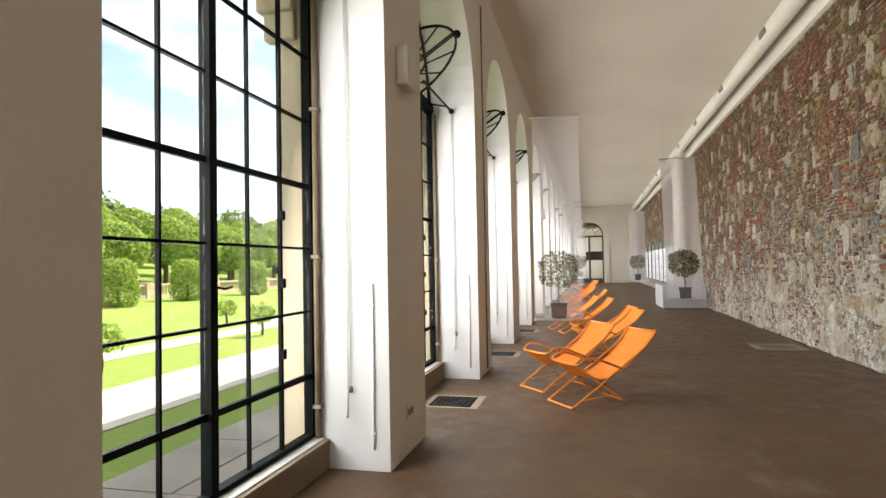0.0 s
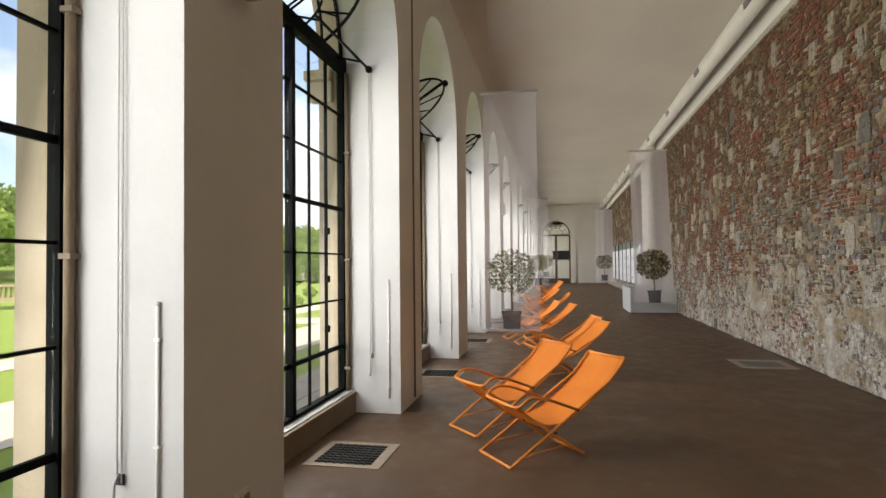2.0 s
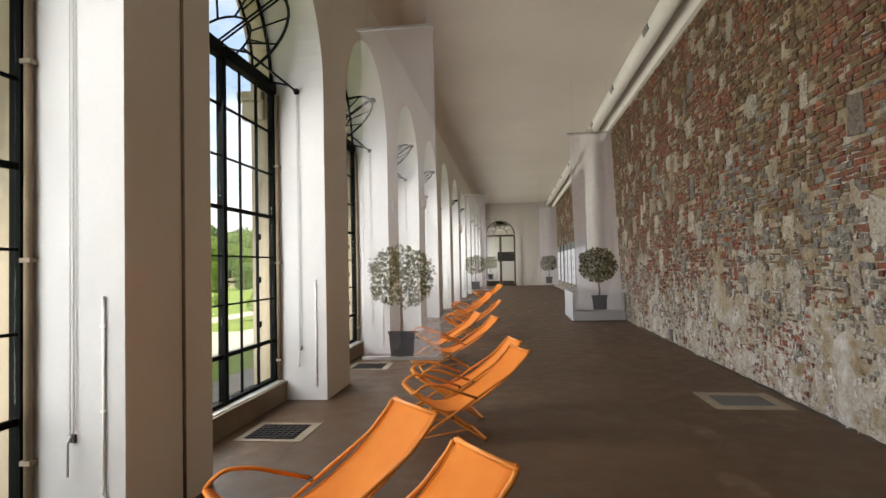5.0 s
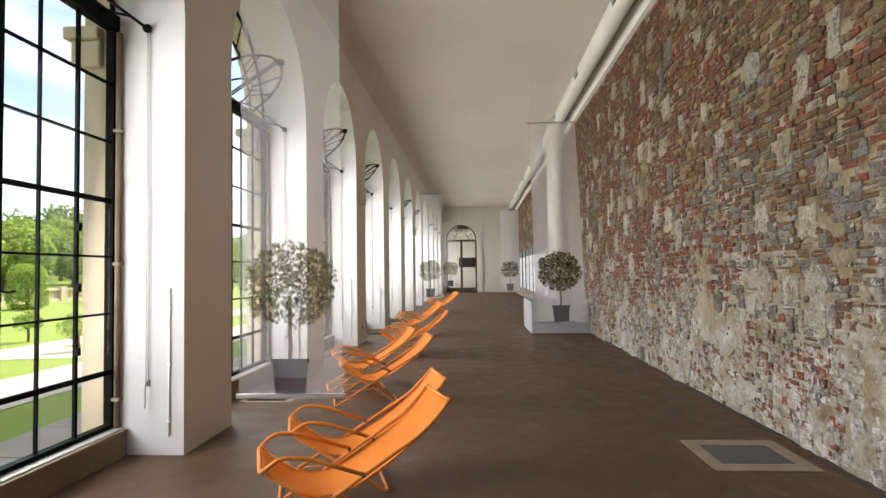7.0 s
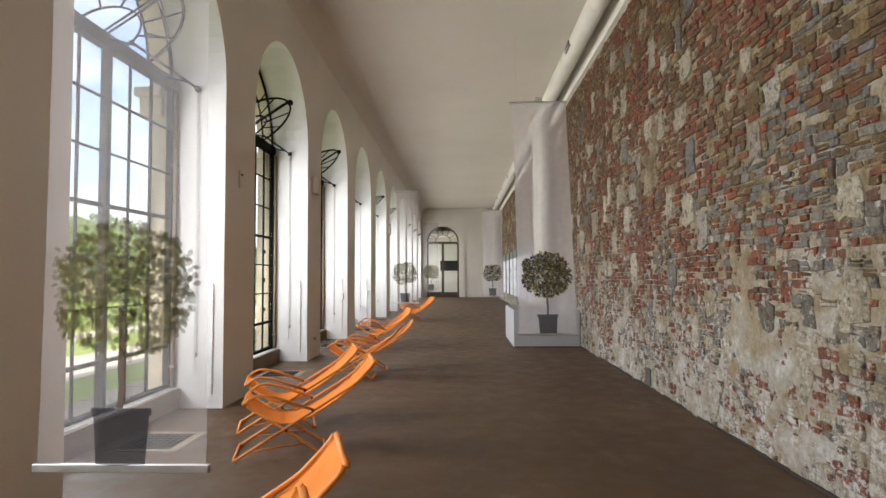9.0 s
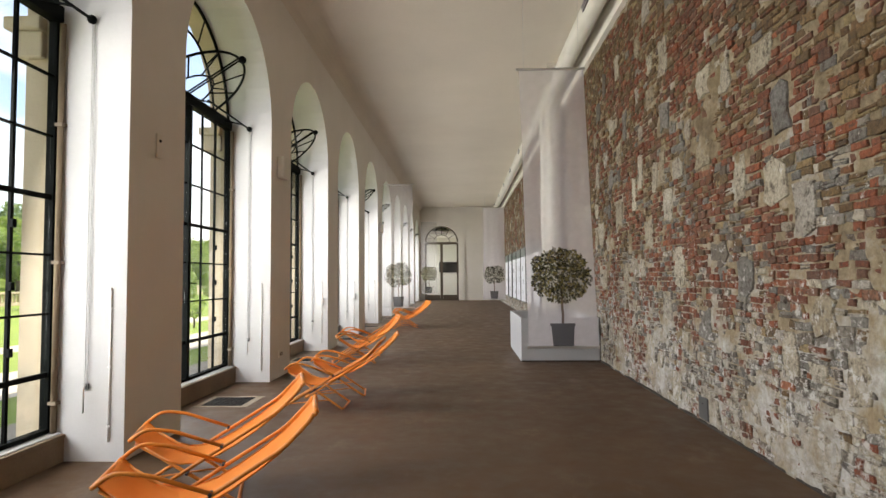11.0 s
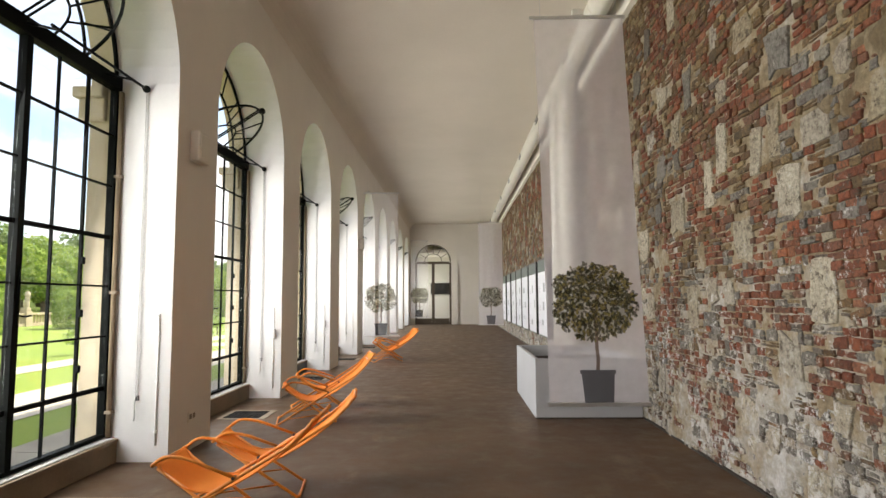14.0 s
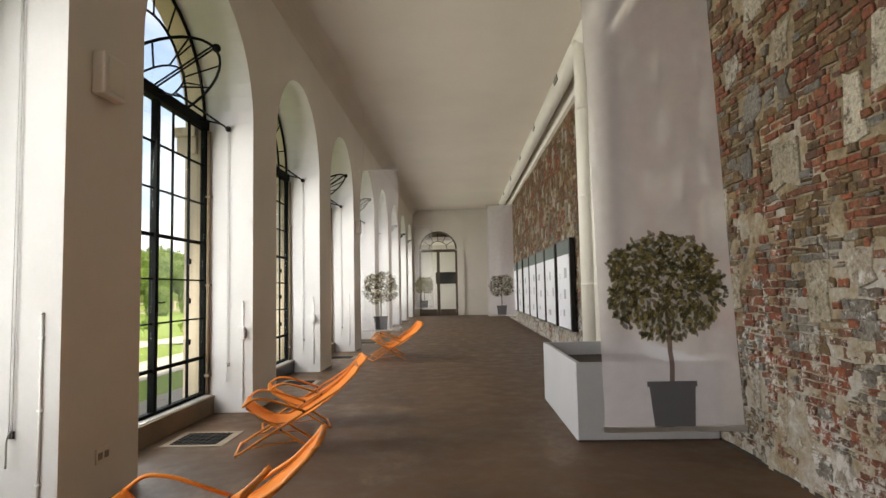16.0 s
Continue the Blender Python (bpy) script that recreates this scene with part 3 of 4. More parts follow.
for i in BAYS:
    window(i, i not in (6, 9))
    c = centre(i)
    # sill bench under the glass
    s = empty("window_sill", Matrix.Translation((XG, c, 0)))
    box("sill_wall", -0.05, 0.15, -RAD + 0.004, RAD - 0.004, 0.0, 0.20, M_BLACK if i == 6 else M_SILL, s, "black step" if i == 6 else "tan concrete upstand", bevel=0.006)
    box("sill_slab", -0.05, 0.12, -RAD + 0.004, RAD - 0.004, 0.201, 0.245, M_SLAB, s, "grey stone slab", bevel=0.004)
    box("sill_edge", 0.121, 0.16, -RAD + 0.004, RAD - 0.004, 0.201, 0.235, M_SILL, s, bevel=0.004)
    tagged(s, "low tan concrete window sill with a grey slab", "window sill", group="window sills", kind="structure")
    # opener shaft, cord and crank
    o = empty("window_opener", Matrix.Translation((XW, c, 0)))
    if i != 13:
        tube("shaft", [(-0.33, -0.1, 3.83), (-0.33, RAD - 0.05, 3.83)], 0.014, M_FRAME, o)
        for y in (0.0, RAD - 0.30):
            tube("shaft_bracket", [(-0.33, y, 3.83), (XG - XW + 0.061, y, 3.90)], 0.012, M_FRAME, o)
        ball("shaft_end", (-0.33, RAD - 0.045, 3.83), 0.04, M_FRAME, o, "round black end cap")
        for dx in (-0.012, 0.012):
            tube("cord", [(-0.33 + dx, RAD - 0.014, 3.80), (-0.33 + dx, RAD - 0.014, 0.62)], 0.004, M_CORD, o, sides=5)
        tube("crank", rounded([(-0.33, RAD - 0.02, 0.66), (-0.33, RAD - 0.05, 0.63), (-0.33, RAD - 0.05, 0.44), (-0.345, RAD - 0.03, 0.42)], 0.02), 0.008, M_ALU, o)
        box("crank_plate", -0.35, -0.31, RAD - 0.012, RAD - 0.001, 0.61, 0.66, M_IRON, o)
        tagged(o, "black shaft, grey cord and crank of the window opener", "window opener", group="window openers")
    p = empty("conduit", Matrix.Translation((XW - 0.13, c + RAD - 0.014, 0)))
    tube("pipe", [(0, 0.004, 0.17), (0, 0.004, 1.46)], 0.0085, M_PIPE, p)
    tube("pipe_end", [(0, 0.004, 1.46), (0, 0.012, 1.475)], 0.011, M_CORD, p)
    for z in (0.3, 0.8, 1.3):
        box("clip", -0.016, 0.016, -0.006, 0.0135, z - 0.008, z + 0.008, M_PIPE, p)
    if i in (5, 6):
        box("junction_box", -0.04, 0.04, -0.055, 0.0135, 0.98, 1.13, M_REVEAL, p, "white junction box", bevel=0.008)
    tagged(p, "thin white painted pipe up the window jamb", "pipe", group="jamb pipes")
    d = empty("drain_pipe", Matrix.Translation((XG + 0.07, c + RAD - 0.034, 0)))
    tube("pipe", [(0, 0, 0.25), (0, 0, 3.8)], 0.026, M_SILL, d)
    for z in (0.5, 1.7, 2.9):
        box("clip", -0.034, 0.034, -0.032, 0.033, z - 0.014, z + 0.014, M_GRATEF, d)
    tagged(d, "brown grey pipe beside the window frame", "pipe", group="frame pipes")
    # stone imposts outside
    for s in (-1, 1):
        im = empty("impost", Matrix.Translation((XO, c + s * RAD, 0)))
        box("block", -0.10, 0.18, -0.06, 0.06, 3.5, 3.74, M_STONE, im, bevel=0.02)
        box("cap", -0.15, 0.18, -0.10, 0.10, 3.741, 3.86, M_STONE, im, bevel=0.02)
        tagged(im, "weathered sandstone impost moulding outside the window", "impost", group="window imposts", kind="structure")
    # floor grate in front of the sill
    g = empty("floor_grate", pose(-1.62, c, 0.0))
    bm = bmesh.new()
    for b in ((-0.31, 0.35, -0.33, -0.26), (-0.31, 0.35, 0.26, 0.33), (-0.31, -0.24, -0.26, 0.26), (0.26, 0.35, -0.26, 0.26)):
        add_box(bm, *b, 0.0, 0.006)
    part("border", bm, M_GRATEF, g, "worn stone border")
    # flat black sheet: the darkness below the bars is painted, nothing is sunk
    box("pit_shade", -0.24, 0.26, -0.26, 0.26, 0.0005, 0.0025, M_BLACK, g)
    for k in range(8):
        y = -0.22 + k * 0.063
        box("grate_bar", -0.238, 0.258, y - 0.009, y + 0.009, 0.003, 0.011, M_GRATEBAR, g)
    for k in range(7):
        x = -0.19 + k * 0.065
        box("grate_bar", x - 0.007, x + 0.007, -0.258, 0.258, 0.0035, 0.0105, M_GRATEBAR, g)
    tagged(g, "cast iron floor grate in a worn stone border", "grate", group="floor grates")

# boxes and sockets on the piers
for k in (0, 4, 7):
    b = empty("wall_speaker", Matrix.Translation((XW, PIER0 + PITCH * k + 0.42, 3.31)))
    case = box("case", 0.0, 0.11, -0.15, 0.15, -0.17, 0.17, M_WALL, b, bevel=0.02)
    box("grille", 0.111, 0.117, -0.11, 0.11, -0.13, 0.13, M_PLASTIC, case)
    tagged(b, "small white box speaker on the pier", "speaker", group="pier speakers")
for k in (0, 4, 8):
    b = empty("power_outlet", Matrix.Translation((XW, PIER0 + PITCH * k + 0.5, 0.36)))
    plate = box("plate", 0.0, 0.014, -0.085, 0.085, -0.06, 0.06, M_PLASTIC, b, bevel=0.004)
    for y in (-0.04, 0.04):
        box("socket", 0.0145, 0.02, y - 0.027, y + 0.027, -0.027, 0.027, M_GRATEF, plate, bevel=0.003)
    tagged(b, "ivory double power outlet on the pier", "outlet", group="pier outlets")
b = empty("wall_sensor", Matrix.Translation((XW, PIER0 + PITCH * 3 + 0.48, 2.82)))
box("plate", 0.0, 0.02, -0.05, 0.05, -0.12, 0.12, M_PLASTIC, b, bevel=0.01)
ball("lens", (0.022, 0.0, 0.05), 0.016, M_BLACK, b)
tagged(b, "narrow ivory wall plate with a dark lens", "sensor")
b = empty("pier_conduit", Matrix.Translation((XW, PIER0 + PITCH * 1 + 0.62, 0)))
tube("pipe", [(0.008, 0, 0.05), (0.008, 0, 5.6)], 0.012, M_GRATEF, b)
tagged(b, "thin brown conduit up the pier", "conduit")

# ---- duct, ledge and pipes of the masonry side ----
dt = empty("ceiling_duct", Matrix.Translation((3.62, 0, 6.19)))
tube("duct", [(0, Y0 + 0.02, 0), (0, Y1 - 0.02, 0)], 0.175, M_DUCT, dt, sides=24)
for k in range(-4, 10):
    y = 12.9 + 3.9 * k
    if Y0 + 1 < y < Y1 - 1:
        tube("collar", [(0, y - 1.95, 0), (0, y - 1.91, 0)], 0.182, M_DUCT, dt, sides=24)
        bm = bmesh.new()
        add_box(bm, -0.185, -0.155, y - 0.22, y + 0.22, -0.055, 0.055, pose(0, 0, 0, 0, -12, 0), 0.004)
        g = part("grille", bm, M_IRON, dt, "grey slotted air grille")
        for s in (-0.035, 0.0, 0.035):
            bm = bmesh.new()
            add_box(bm, -0.192, -0.1855, y - 0.2, y + 0.2, s - 0.008, s + 0.008, pose(0, 0, 0, 0, -12, 0))
            part("slat", bm, M_ALU, g)
tagged(dt, "cream round air duct along the ceiling edge with grilles", "duct", kind="structure")
bm = bmesh.new()
add_box(bm, XR - 0.07, XR + 0.12, Y0, Y1, 5.72, 5.86, None, 0.01)
tagged(part("trim_ledge", bm, M_DUCT), "cream ledge along the top of the masonry", "ledge", kind="structure")
for y, top in ((25.35, 6.16), (26.4, 6.16)):
    p = empty("vertical_duct", Matrix.Translation((3.62, y, 0)))
    tube("duct", rounded([(0, 0, 0.0), (0, 0, 5.98), (0.0, 0.0, 6.12)], 0.2), 0.19, M_DUCT, p, sides=24)
    for z in (1.6, 3.2, 4.8):
        tube("collar", [(0, 0, z), (0, 0, z + 0.04)], 0.196, M_DUCT, p, sides=24)
    tagged(p, "cream vertical air duct standing against the masonry", "duct", group="vertical ducts")

# grey box on the floor under the voile banner
pl = empty("planter_box", Matrix.Translation((2.42, 21.85, 0)))
L, W, H = 2.4, XR - 2.42 - 0.02, 0.80
box("front_board", 0.0, W, 0.0, 0.05, 0.0, H, M_BOX, pl, bevel=0.004)
box("back_board", 0.0, W, L - 0.05, L, 0.0, H, M_BOX, pl, bevel=0.004)
box("side_board", 0.0, 0.05, 0.051, L - 0.051, 0.0, H, M_BOX, pl, bevel=0.004)
box("side_board", W - 0.05, W, 0.051, L - 0.051, 0.0, H, M_BOX, pl, bevel=0.004)
# raised dark block: the shade inside the open box put into colour
box("inner_shade_block", 0.051, W - 0.051, 0.051, L - 0.051, 0.02, 0.62, M_SHADOWGAP, pl, "dark block painted as the shade inside")
# thin dark strip along the foot of the front board
for z in (0.012,):
    box("plinth_strip", -0.003, W, -0.003, -0.0005, 0.0, 0.02, M_SHADOWGAP, pl)
tagged(pl, "large grey painted open box standing on the floor", "box")

# lightbox panels
for k, (a, b) in enumerate(((29.0, 30.75), (31.1, 32.85), (33.05, 34.8), (35.0, 36.75), (36.95, 38.7), (39.2, 40.9), (41.5, 43.2))):
    p = empty("poster_panel", Matrix.Translation((XR - 0.05, a, 0.58)))
    w, h = b - a, 2.12
    box("panel_body", -0.10, 0.0, 0.0, w, 0.0, h, M_BLACK, p, bevel=0.006)
    poster = box("poster", -0.106, -0.1005, 0.10, w - 0.10, 0.04, h - 0.36, M_POSTER, p, "white printed sheet")
    box("header", -0.106, -0.1005, 0.10, w - 0.10, h - 0.35, h - 0.05, M_POSTG, p, "dark green heading")
    box("footer", -0.106, -0.1005, 0.10, w - 0.10, 0.008, 0.038, M_POSTG, p, "dark green foot")
    rng = random.Random(k)
    for r in range(3):
        z = 0.28 + r * 0.46 + rng.uniform(-0.05, 0.05)
        y = 0.22 + rng.random() * 0.7
        wide, high = rng.uniform(0.14, 0.34), rng.uniform(0.12, 0.24)
        box("print", -0.109, -0.1065, y, y + wide, z, z + high, M_POSTT, poster)
        for q in range(3):
            box("text_line", -0.109, -0.1065, w - 0.55, w - 0.25 - 0.1 * rng.random(), z + 0.05 * q, z + 0.05 * q + 0.012, M_POSTT, poster)
    tagged(p, "black framed poster panel with white sheet and green heading", "poster panel", group="poster panels")

# floor panel by the masonry wall
fp = empty("floor_panel", pose(3.31, 12.15, 0))
bm = bmesh.new()
for b in ((-0.40, 0.42, -0.42, -0.26), (-0.40, 0.42, 0.26, 0.42), (-0.40, -0.29, -0.26, 0.26), (0.29, 0.42, -0.26, 0.26)):
    add_box(bm, *b, 0.0, 0.006)
part("border", bm, M_GRATEF, fp, "worn pale border")
box("plate", -0.29, 0.29, -0.26, 0.26, 0.0, 0.004, M_HATCH, fp, "dark iron plate")
tagged(fp, "dark metal hatch in a worn border in the floor", "hatch")
wp = empty("wall_plate", Matrix.Translation((XR - 0.004, 17.24, 0.16)))
box("plate", -0.012, 0.1, -0.11, 0.11, -0.115, 0.115, M_HATCH, wp, bevel=0.004)
ball("screw", (-0.014, 0, 0.05), 0.008, M_IRON, wp)
tagged(wp, "small grey metal plate low on the masonry", "wall plate")


# ---- sheer banners with a printed potted tree ----
def banner(xa, xb, y, z0, z1, seed, flare=0.05, k=1.0, voile=M_VOILE, skew=0.0, prints=(M_PBACK, M_PLEAF), hanger=False, label="sheer white hanging banner printed with a potted tree"):
    rng = random.Random(seed)
    w = xb - xa
    b = empty("hanging_banner", Matrix.Translation(((xa + xb) / 2, y, z0)))
    h = z1 - z0
    nx, nz = 40, 24

    def at(u, v):
        f = 1 + flare * (1 - v) ** 2
        wave = 0.006 * math.sin(u * 21 + seed) + 0.010 * math.sin(u * 7 + 2 * v + seed)
        return Vector(((u - 0.5) * w * f + skew * (1 - v), wave * (0.35 + 0.65 * math.sin(math.pi * min(1, v * 1.05))), 0.03 + v * (h - 0.05)))
    bm = bmesh.new()
    grid = [[bm.verts.new(at(i / nx, j / nz)) for i in range(nx + 1)] for j in range(nz + 1)]
    for j in range(nz):
        for i in range(nx):
            bm.faces.new((grid[j][i], grid[j][i + 1], grid[j + 1][i + 1], grid[j + 1][i]))
    cloth = part("cloth", bm, voile, b, "sheer white voile", smooth=True)
    f = 1 + flare
    box("bottom_bar", skew - w * f / 2 - 0.02, skew + w * f / 2 + 0.02, -0.014, 0.014, 0.0, 0.045, M_ALU, b, "silver weight bar", bevel=0.004)
    box("top_bar", -w / 2 - 0.05, w / 2 + 0.03, -0.014, 0.014, h - 0.025, h + 0.015, M_ALU, b, "silver hanging bar", bevel=0.004)
    for s in (-1, 1):
        tube("wire", [(s * (w / 2 - 0.08), 0, h + 0.01), (s * (w / 2 - 0.08), 0, ZC - z0 - 0.001)], 0.0025, M_CORD, b, sides=4)
    if hanger:
        box("hanger", -0.07, 0.07, -0.03, 0.03, h + 0.0155, h + 0.09, M_DUCT, b, bevel=0.005)
    # the print
    def put(u, v):
        p = at(u, v)
        return p + Vector((0, -0.004, 0))
    hv = 1.0 / (h - 0.05)
    bm = bmesh.new()
    cols = 14
    for za, zb, ha, hb in ((0.01, 0.29, 0.135, 0.155), (0.29, 0.33, 0.168, 0.168)):
        for c in range(cols):
            u, v = -1 + 2 * c / cols, -1 + 2 * (c + 1) / cols
            quad = ((u * ha, za), (v * ha, za), (v * hb, zb), (u * hb, zb))
            bm.faces.new([bm.verts.new(put(0.5 + x * k / w, z * k * hv) + Vector((0, -0.006, 0))) for x, z in quad])
    bmesh.ops.remove_doubles(bm, verts=bm.verts, dist=0.0005)
    part("printed_pot", bm, M_PPOT, cloth, "dark grey printed pot")
    bm = bmesh.new()
    line = [(0.0, 0.33), (0.008, 0.45), (0.0, 0.55), (0.006, 0.7), (0.0, 0.9)]
    for (x1, z1_), (x2, z2_) in zip(line, line[1:]):
        bm.faces.new([bm.verts.new(put(0.5 + (x + d) * k / w, z * k * hv) + Vector((0, -0.01, 0))) for x, z, d in ((x1, z1_, -0.017), (x1, z1_, 0.017), (x2, z2_, 0.017), (x2, z2_, -0.017))])
    part("printed_stem", bm, M_PSTEM, cloth, "brown printed stem")
    cx, cz, rx, rz = 0.0, 1.01, 0.39, 0.35
    bm = bmesh.new()
    ring = []
    for n in range(48):
        a = 2 * math.pi * n / 48
        e = (abs(math.cos(a)) ** 2.8 + abs(math.sin(a)) ** 2.8) ** (-1 / 2.8) * rng.uniform(0.86, 1.0)
        ring.append(bm.verts.new(put(0.5 + (cx + rx * e * math.cos(a)) * k / w, (cz + rz * e * math.sin(a)) * k * hv) + Vector((0, -0.003, 0))))
    hub = bm.verts.new(put(0.5, cz * k * hv) + Vector((0, -0.003, 0)))
    for n in range(48):
        bm.faces.new((hub, ring[n], ring[(n + 1) % 48]))
    part("printed_shade", bm, prints[0], cloth, "olive printed foliage ground")
    bm = bmesh.new()
    for n in range(1300):
        a, r = rng.uniform(0, 2 * math.pi), math.sqrt(rng.random())
        e = (abs(math.cos(a)) ** 2.8 + abs(math.sin(a)) ** 2.8) ** (-1 / 2.8)
        x = cx + rx * r * e * math.cos(a) * (1 + 0.05 * math.sin(5 * a + seed))
        z = cz + rz * r * e * math.sin(a) * (1 + 0.07 * math.sin(4 * a + seed))
        if z < cz - 0.2 and abs(x) < 0.1 and rng.random() < 0.5:
            continue
        t, ln, wd = rng.uniform(0, 2 * math.pi), rng.uniform(0.035, 0.06), rng.uniform(0.009, 0.017)
        if z < cz - 0.1:
            t = -math.pi / 2 + rng.uniform(-0.8, 0.8)
        ca, sa = math.cos(t), math.sin(t)
        leaf = [(0, 0), (0.3 * ln, wd * 0.8), (0.65 * ln, wd), (ln, 0), (0.65 * ln, -wd), (0.3 * ln, -wd * 0.8)]
        d = Vector((0, -0.006 - 0.00001 * n, 0))
        bm.faces.new([bm.verts.new(put(0.5 + (x + ca * p - sa * q) * k / w, (z + sa * p + ca * q) * k * hv) + d) for p, q in leaf])
    part("printed_crown", bm, prints[1], cloth, "green printed leaves")
    return tagged(b, label, "banner", group="hanging banners")


banner(-1.11, -0.18, 12.25, 0.46, 4.65, 1)
banner(2.32, 3.40, 20.7, 0.37, 5.04, 2, 0.06, 1.17, M_VOILE2, 0.14, (M_PBACK2, M_PLEAF2), True)
banner(-1.33, -0.34, 31.1, 0.52, 4.78, 3, 0.05, 1.1)
banner(2.36, 3.36, 38.8, 0.50, 4.85, 4, 0.05, 1.15, M_VOILE2)
banner(-1.32, -0.30, 49.6, 0.50, 5.2, 5, 0.05, 1.3)


# ---- orange folding lounge chairs ----
def lounge_chair():
    """Front floor bar at the origin, back leaning towards +x."""
    c = empty("lounge_chair")
    hw, r = 0.25, 0.0125
    long_ = [(1.185, hw, 0.79), (1.16, hw, 0.75), (1.02, hw, 0.61), (0.02, hw, 0.016), (0.0, hw, 0.0125)]
    path = long_[:-1] + [(0.0, hw - 0.0, 0.0135), (0.0, -hw, 0.0135)] + [(x, -y, z) for x, y, z in long_[:-1]][::-1]
    tube("long_frame", rounded(path, 0.06), r, M_TUBE, c)
    tube("head_bar", [(1.195, -hw, 0.79), (1.195, hw, 0.79)], r, M_TUBE, c)
    w2 = hw - 0.028
    rear = [(0.10, w2, 0.455), (0.74, w2, 0.0135), (0.76, w2 - 0.01, 0.0135), (0.76, -w2 + 0.01, 0.0135), (0.74, -w2, 0.0135), (0.10, -w2, 0.455)]
    tube("rear_frame", rounded(rear, 0.04), r, M_TUBE, c)
    w3 = hw + 0.027
    arm = [(0.66, w3, 0.405), (0.33, w3, 0.535), (0.17, w3, 0.555), (0.07, w3, 0.475), (0.07, -w3, 0.475), (0.17, -w3, 0.555), (0.33, -w3, 0.535), (0.66, -w3, 0.405)]
    tube("arm_frame", rounded(arm, 0.07), r, M_TUBE, c)
    for s in (-1, 1):
        tube("brace", [(0.10, s * (hw + 0.002), 0.075), (0.60, s * w2, 0.115)], 0.007, M_TUBE, c, sides=6)
        tube("pivot", [(0.43, s * (hw - 0.045), 0.24), (0.43, s * (hw + 0.03), 0.24)], 0.012, M_IRON, c)
        tube("bolt", [(0.65, s * (hw - 0.01), 0.405), (0.65, s * (hw + 0.045), 0.405)], 0.011, M_IRON, c)
    bm = bmesh.new()
    prof = [(0.055, 0.478), (0.07, 0.492), (0.10, 0.478), (0.17, 0.405), (0.27, 0.335), (0.38, 0.295), (0.50, 0.295), (0.62, 0.335), (0.75, 0.405), (0.88, 0.49), (1.0, 0.58), (1.10, 0.675), (1.19, 0.785), (1.20, 0.81), (1.215, 0.795)]
    ws = hw - 0.016
    lo, hi = [], []
    for x, z in prof:
        row = []
        for k in range(9):
            y = -ws + 2 * ws * k / 8
            row.append(bm.verts.new((x, y, z - 0.012 * (1 - (y / ws) ** 2))))
        lo.append(row)
    for a, b in zip(lo, lo[1:]):
        for k in range(8):
            bm.faces.new((a[k], a[k + 1], b[k + 1], b[k]))
    seat = part("canvas_seat", bm, M_CANVAS, c, "orange canvas sling", smooth=True)
    md = seat.modifiers.new("thickness", "SOLIDIFY")
    md.thickness = 0.004
    for s in (-1, 1):
        tube("hem", [(x, s * (ws - 0.004), z + 0.0015) for x, z in prof[1:-1]], 0.005, M_CANVAS, seat, sides=5)
    return tagged(c, "orange tubular folding lounge chair with a canvas sling", "lounge chair", group="row of orange lounge chairs")


chair = lounge_chair()
SPOTS = [(-0.38, 6.89, 36), (-0.78, 7.68, 40), (-0.33, 10.43, 21), (-0.40, 11.23, 17), (-0.705, 14.14, 15), (-1.015, 15.01, 17),
         (-0.835, 18.11, 0.5), (-0.73, 18.79, 8), (-1.03, 21.67, 14), (-1.09, 22.59, 18), (-0.83, 29.19, 20), (-0.90, 30.05, 20)]
chair.matrix_basis = pose(SPOTS[0][0], SPOTS[0][1], 0, 0, 0, SPOTS[0][2])
for x, y, a in SPOTS[1:]:
    copy_thing(chair, pose(x, y, 0, 0, 0, a))

# ---- garden outside ----
def ground():
    bm = bmesh.new()
    xs = [XO + 0.3, -4.0, -8, -12.5, -16, -19.5, -26, -40, -60, -120, -400, -2500]
    zs = [-0.22, -0.22, -0.26, -0.36, -0.44, -0.34, -0.12, 0.5, 2.5, 7.0, 12.0, 30.0]
    ys = [-2500, -120, -40, -10, 10, 30, 60, 120, 2500]
    grid = [[bm.verts.new((x, y, z)) for y in ys] for x, z in zip(xs, zs)]
    for a, b in zip(grid, grid[1:]):
        for k in range(len(ys) - 1):
            bm.faces.new((a[k], a[k + 1], b[k + 1], b[k]))
    e = [bm.verts.new((2500, y, -0.3)) for y in ys]
    for k in range(len(ys) - 1):
        bm.faces.new((e[k], e[k + 1], grid[0][k + 1], grid[0][k]))
    return part("ground", bm, M_LAWN)


tagged(ground(), "sunlit mown lawn rising in a bank behind the garden", "lawn", kind="structure")


def height(x):
    xs = [-2500, -400, -120, -60, -40, -26, -19.5, -16, -12.5, -8, -4.0, XO + 0.3]
    zs = [30.0, 12.0, 7.0, 2.5, 0.5, -0.12, -0.34, -0.44, -0.36, -0.26, -0.22, -0.22]
    return float(np.interp(x, xs, zs))


def strip(name, xa, xb, ya, yb, lift, material, label, cat):
    bm = bmesh.new()
    n = 4
    rows = []
    for k in range(n + 1):
        x = xa + (xb - xa) * k / n
        rows.append((bm.verts.new((x, ya, height(x) + lift)), bm.verts.new((x, yb, height(x) + lift))))
    for a, b in zip(rows, rows[1:]):
        bm.faces.new((a[0], a[1], b[1], b[0]))
    return tagged(part(name, bm, material), label, cat, kind="structure")


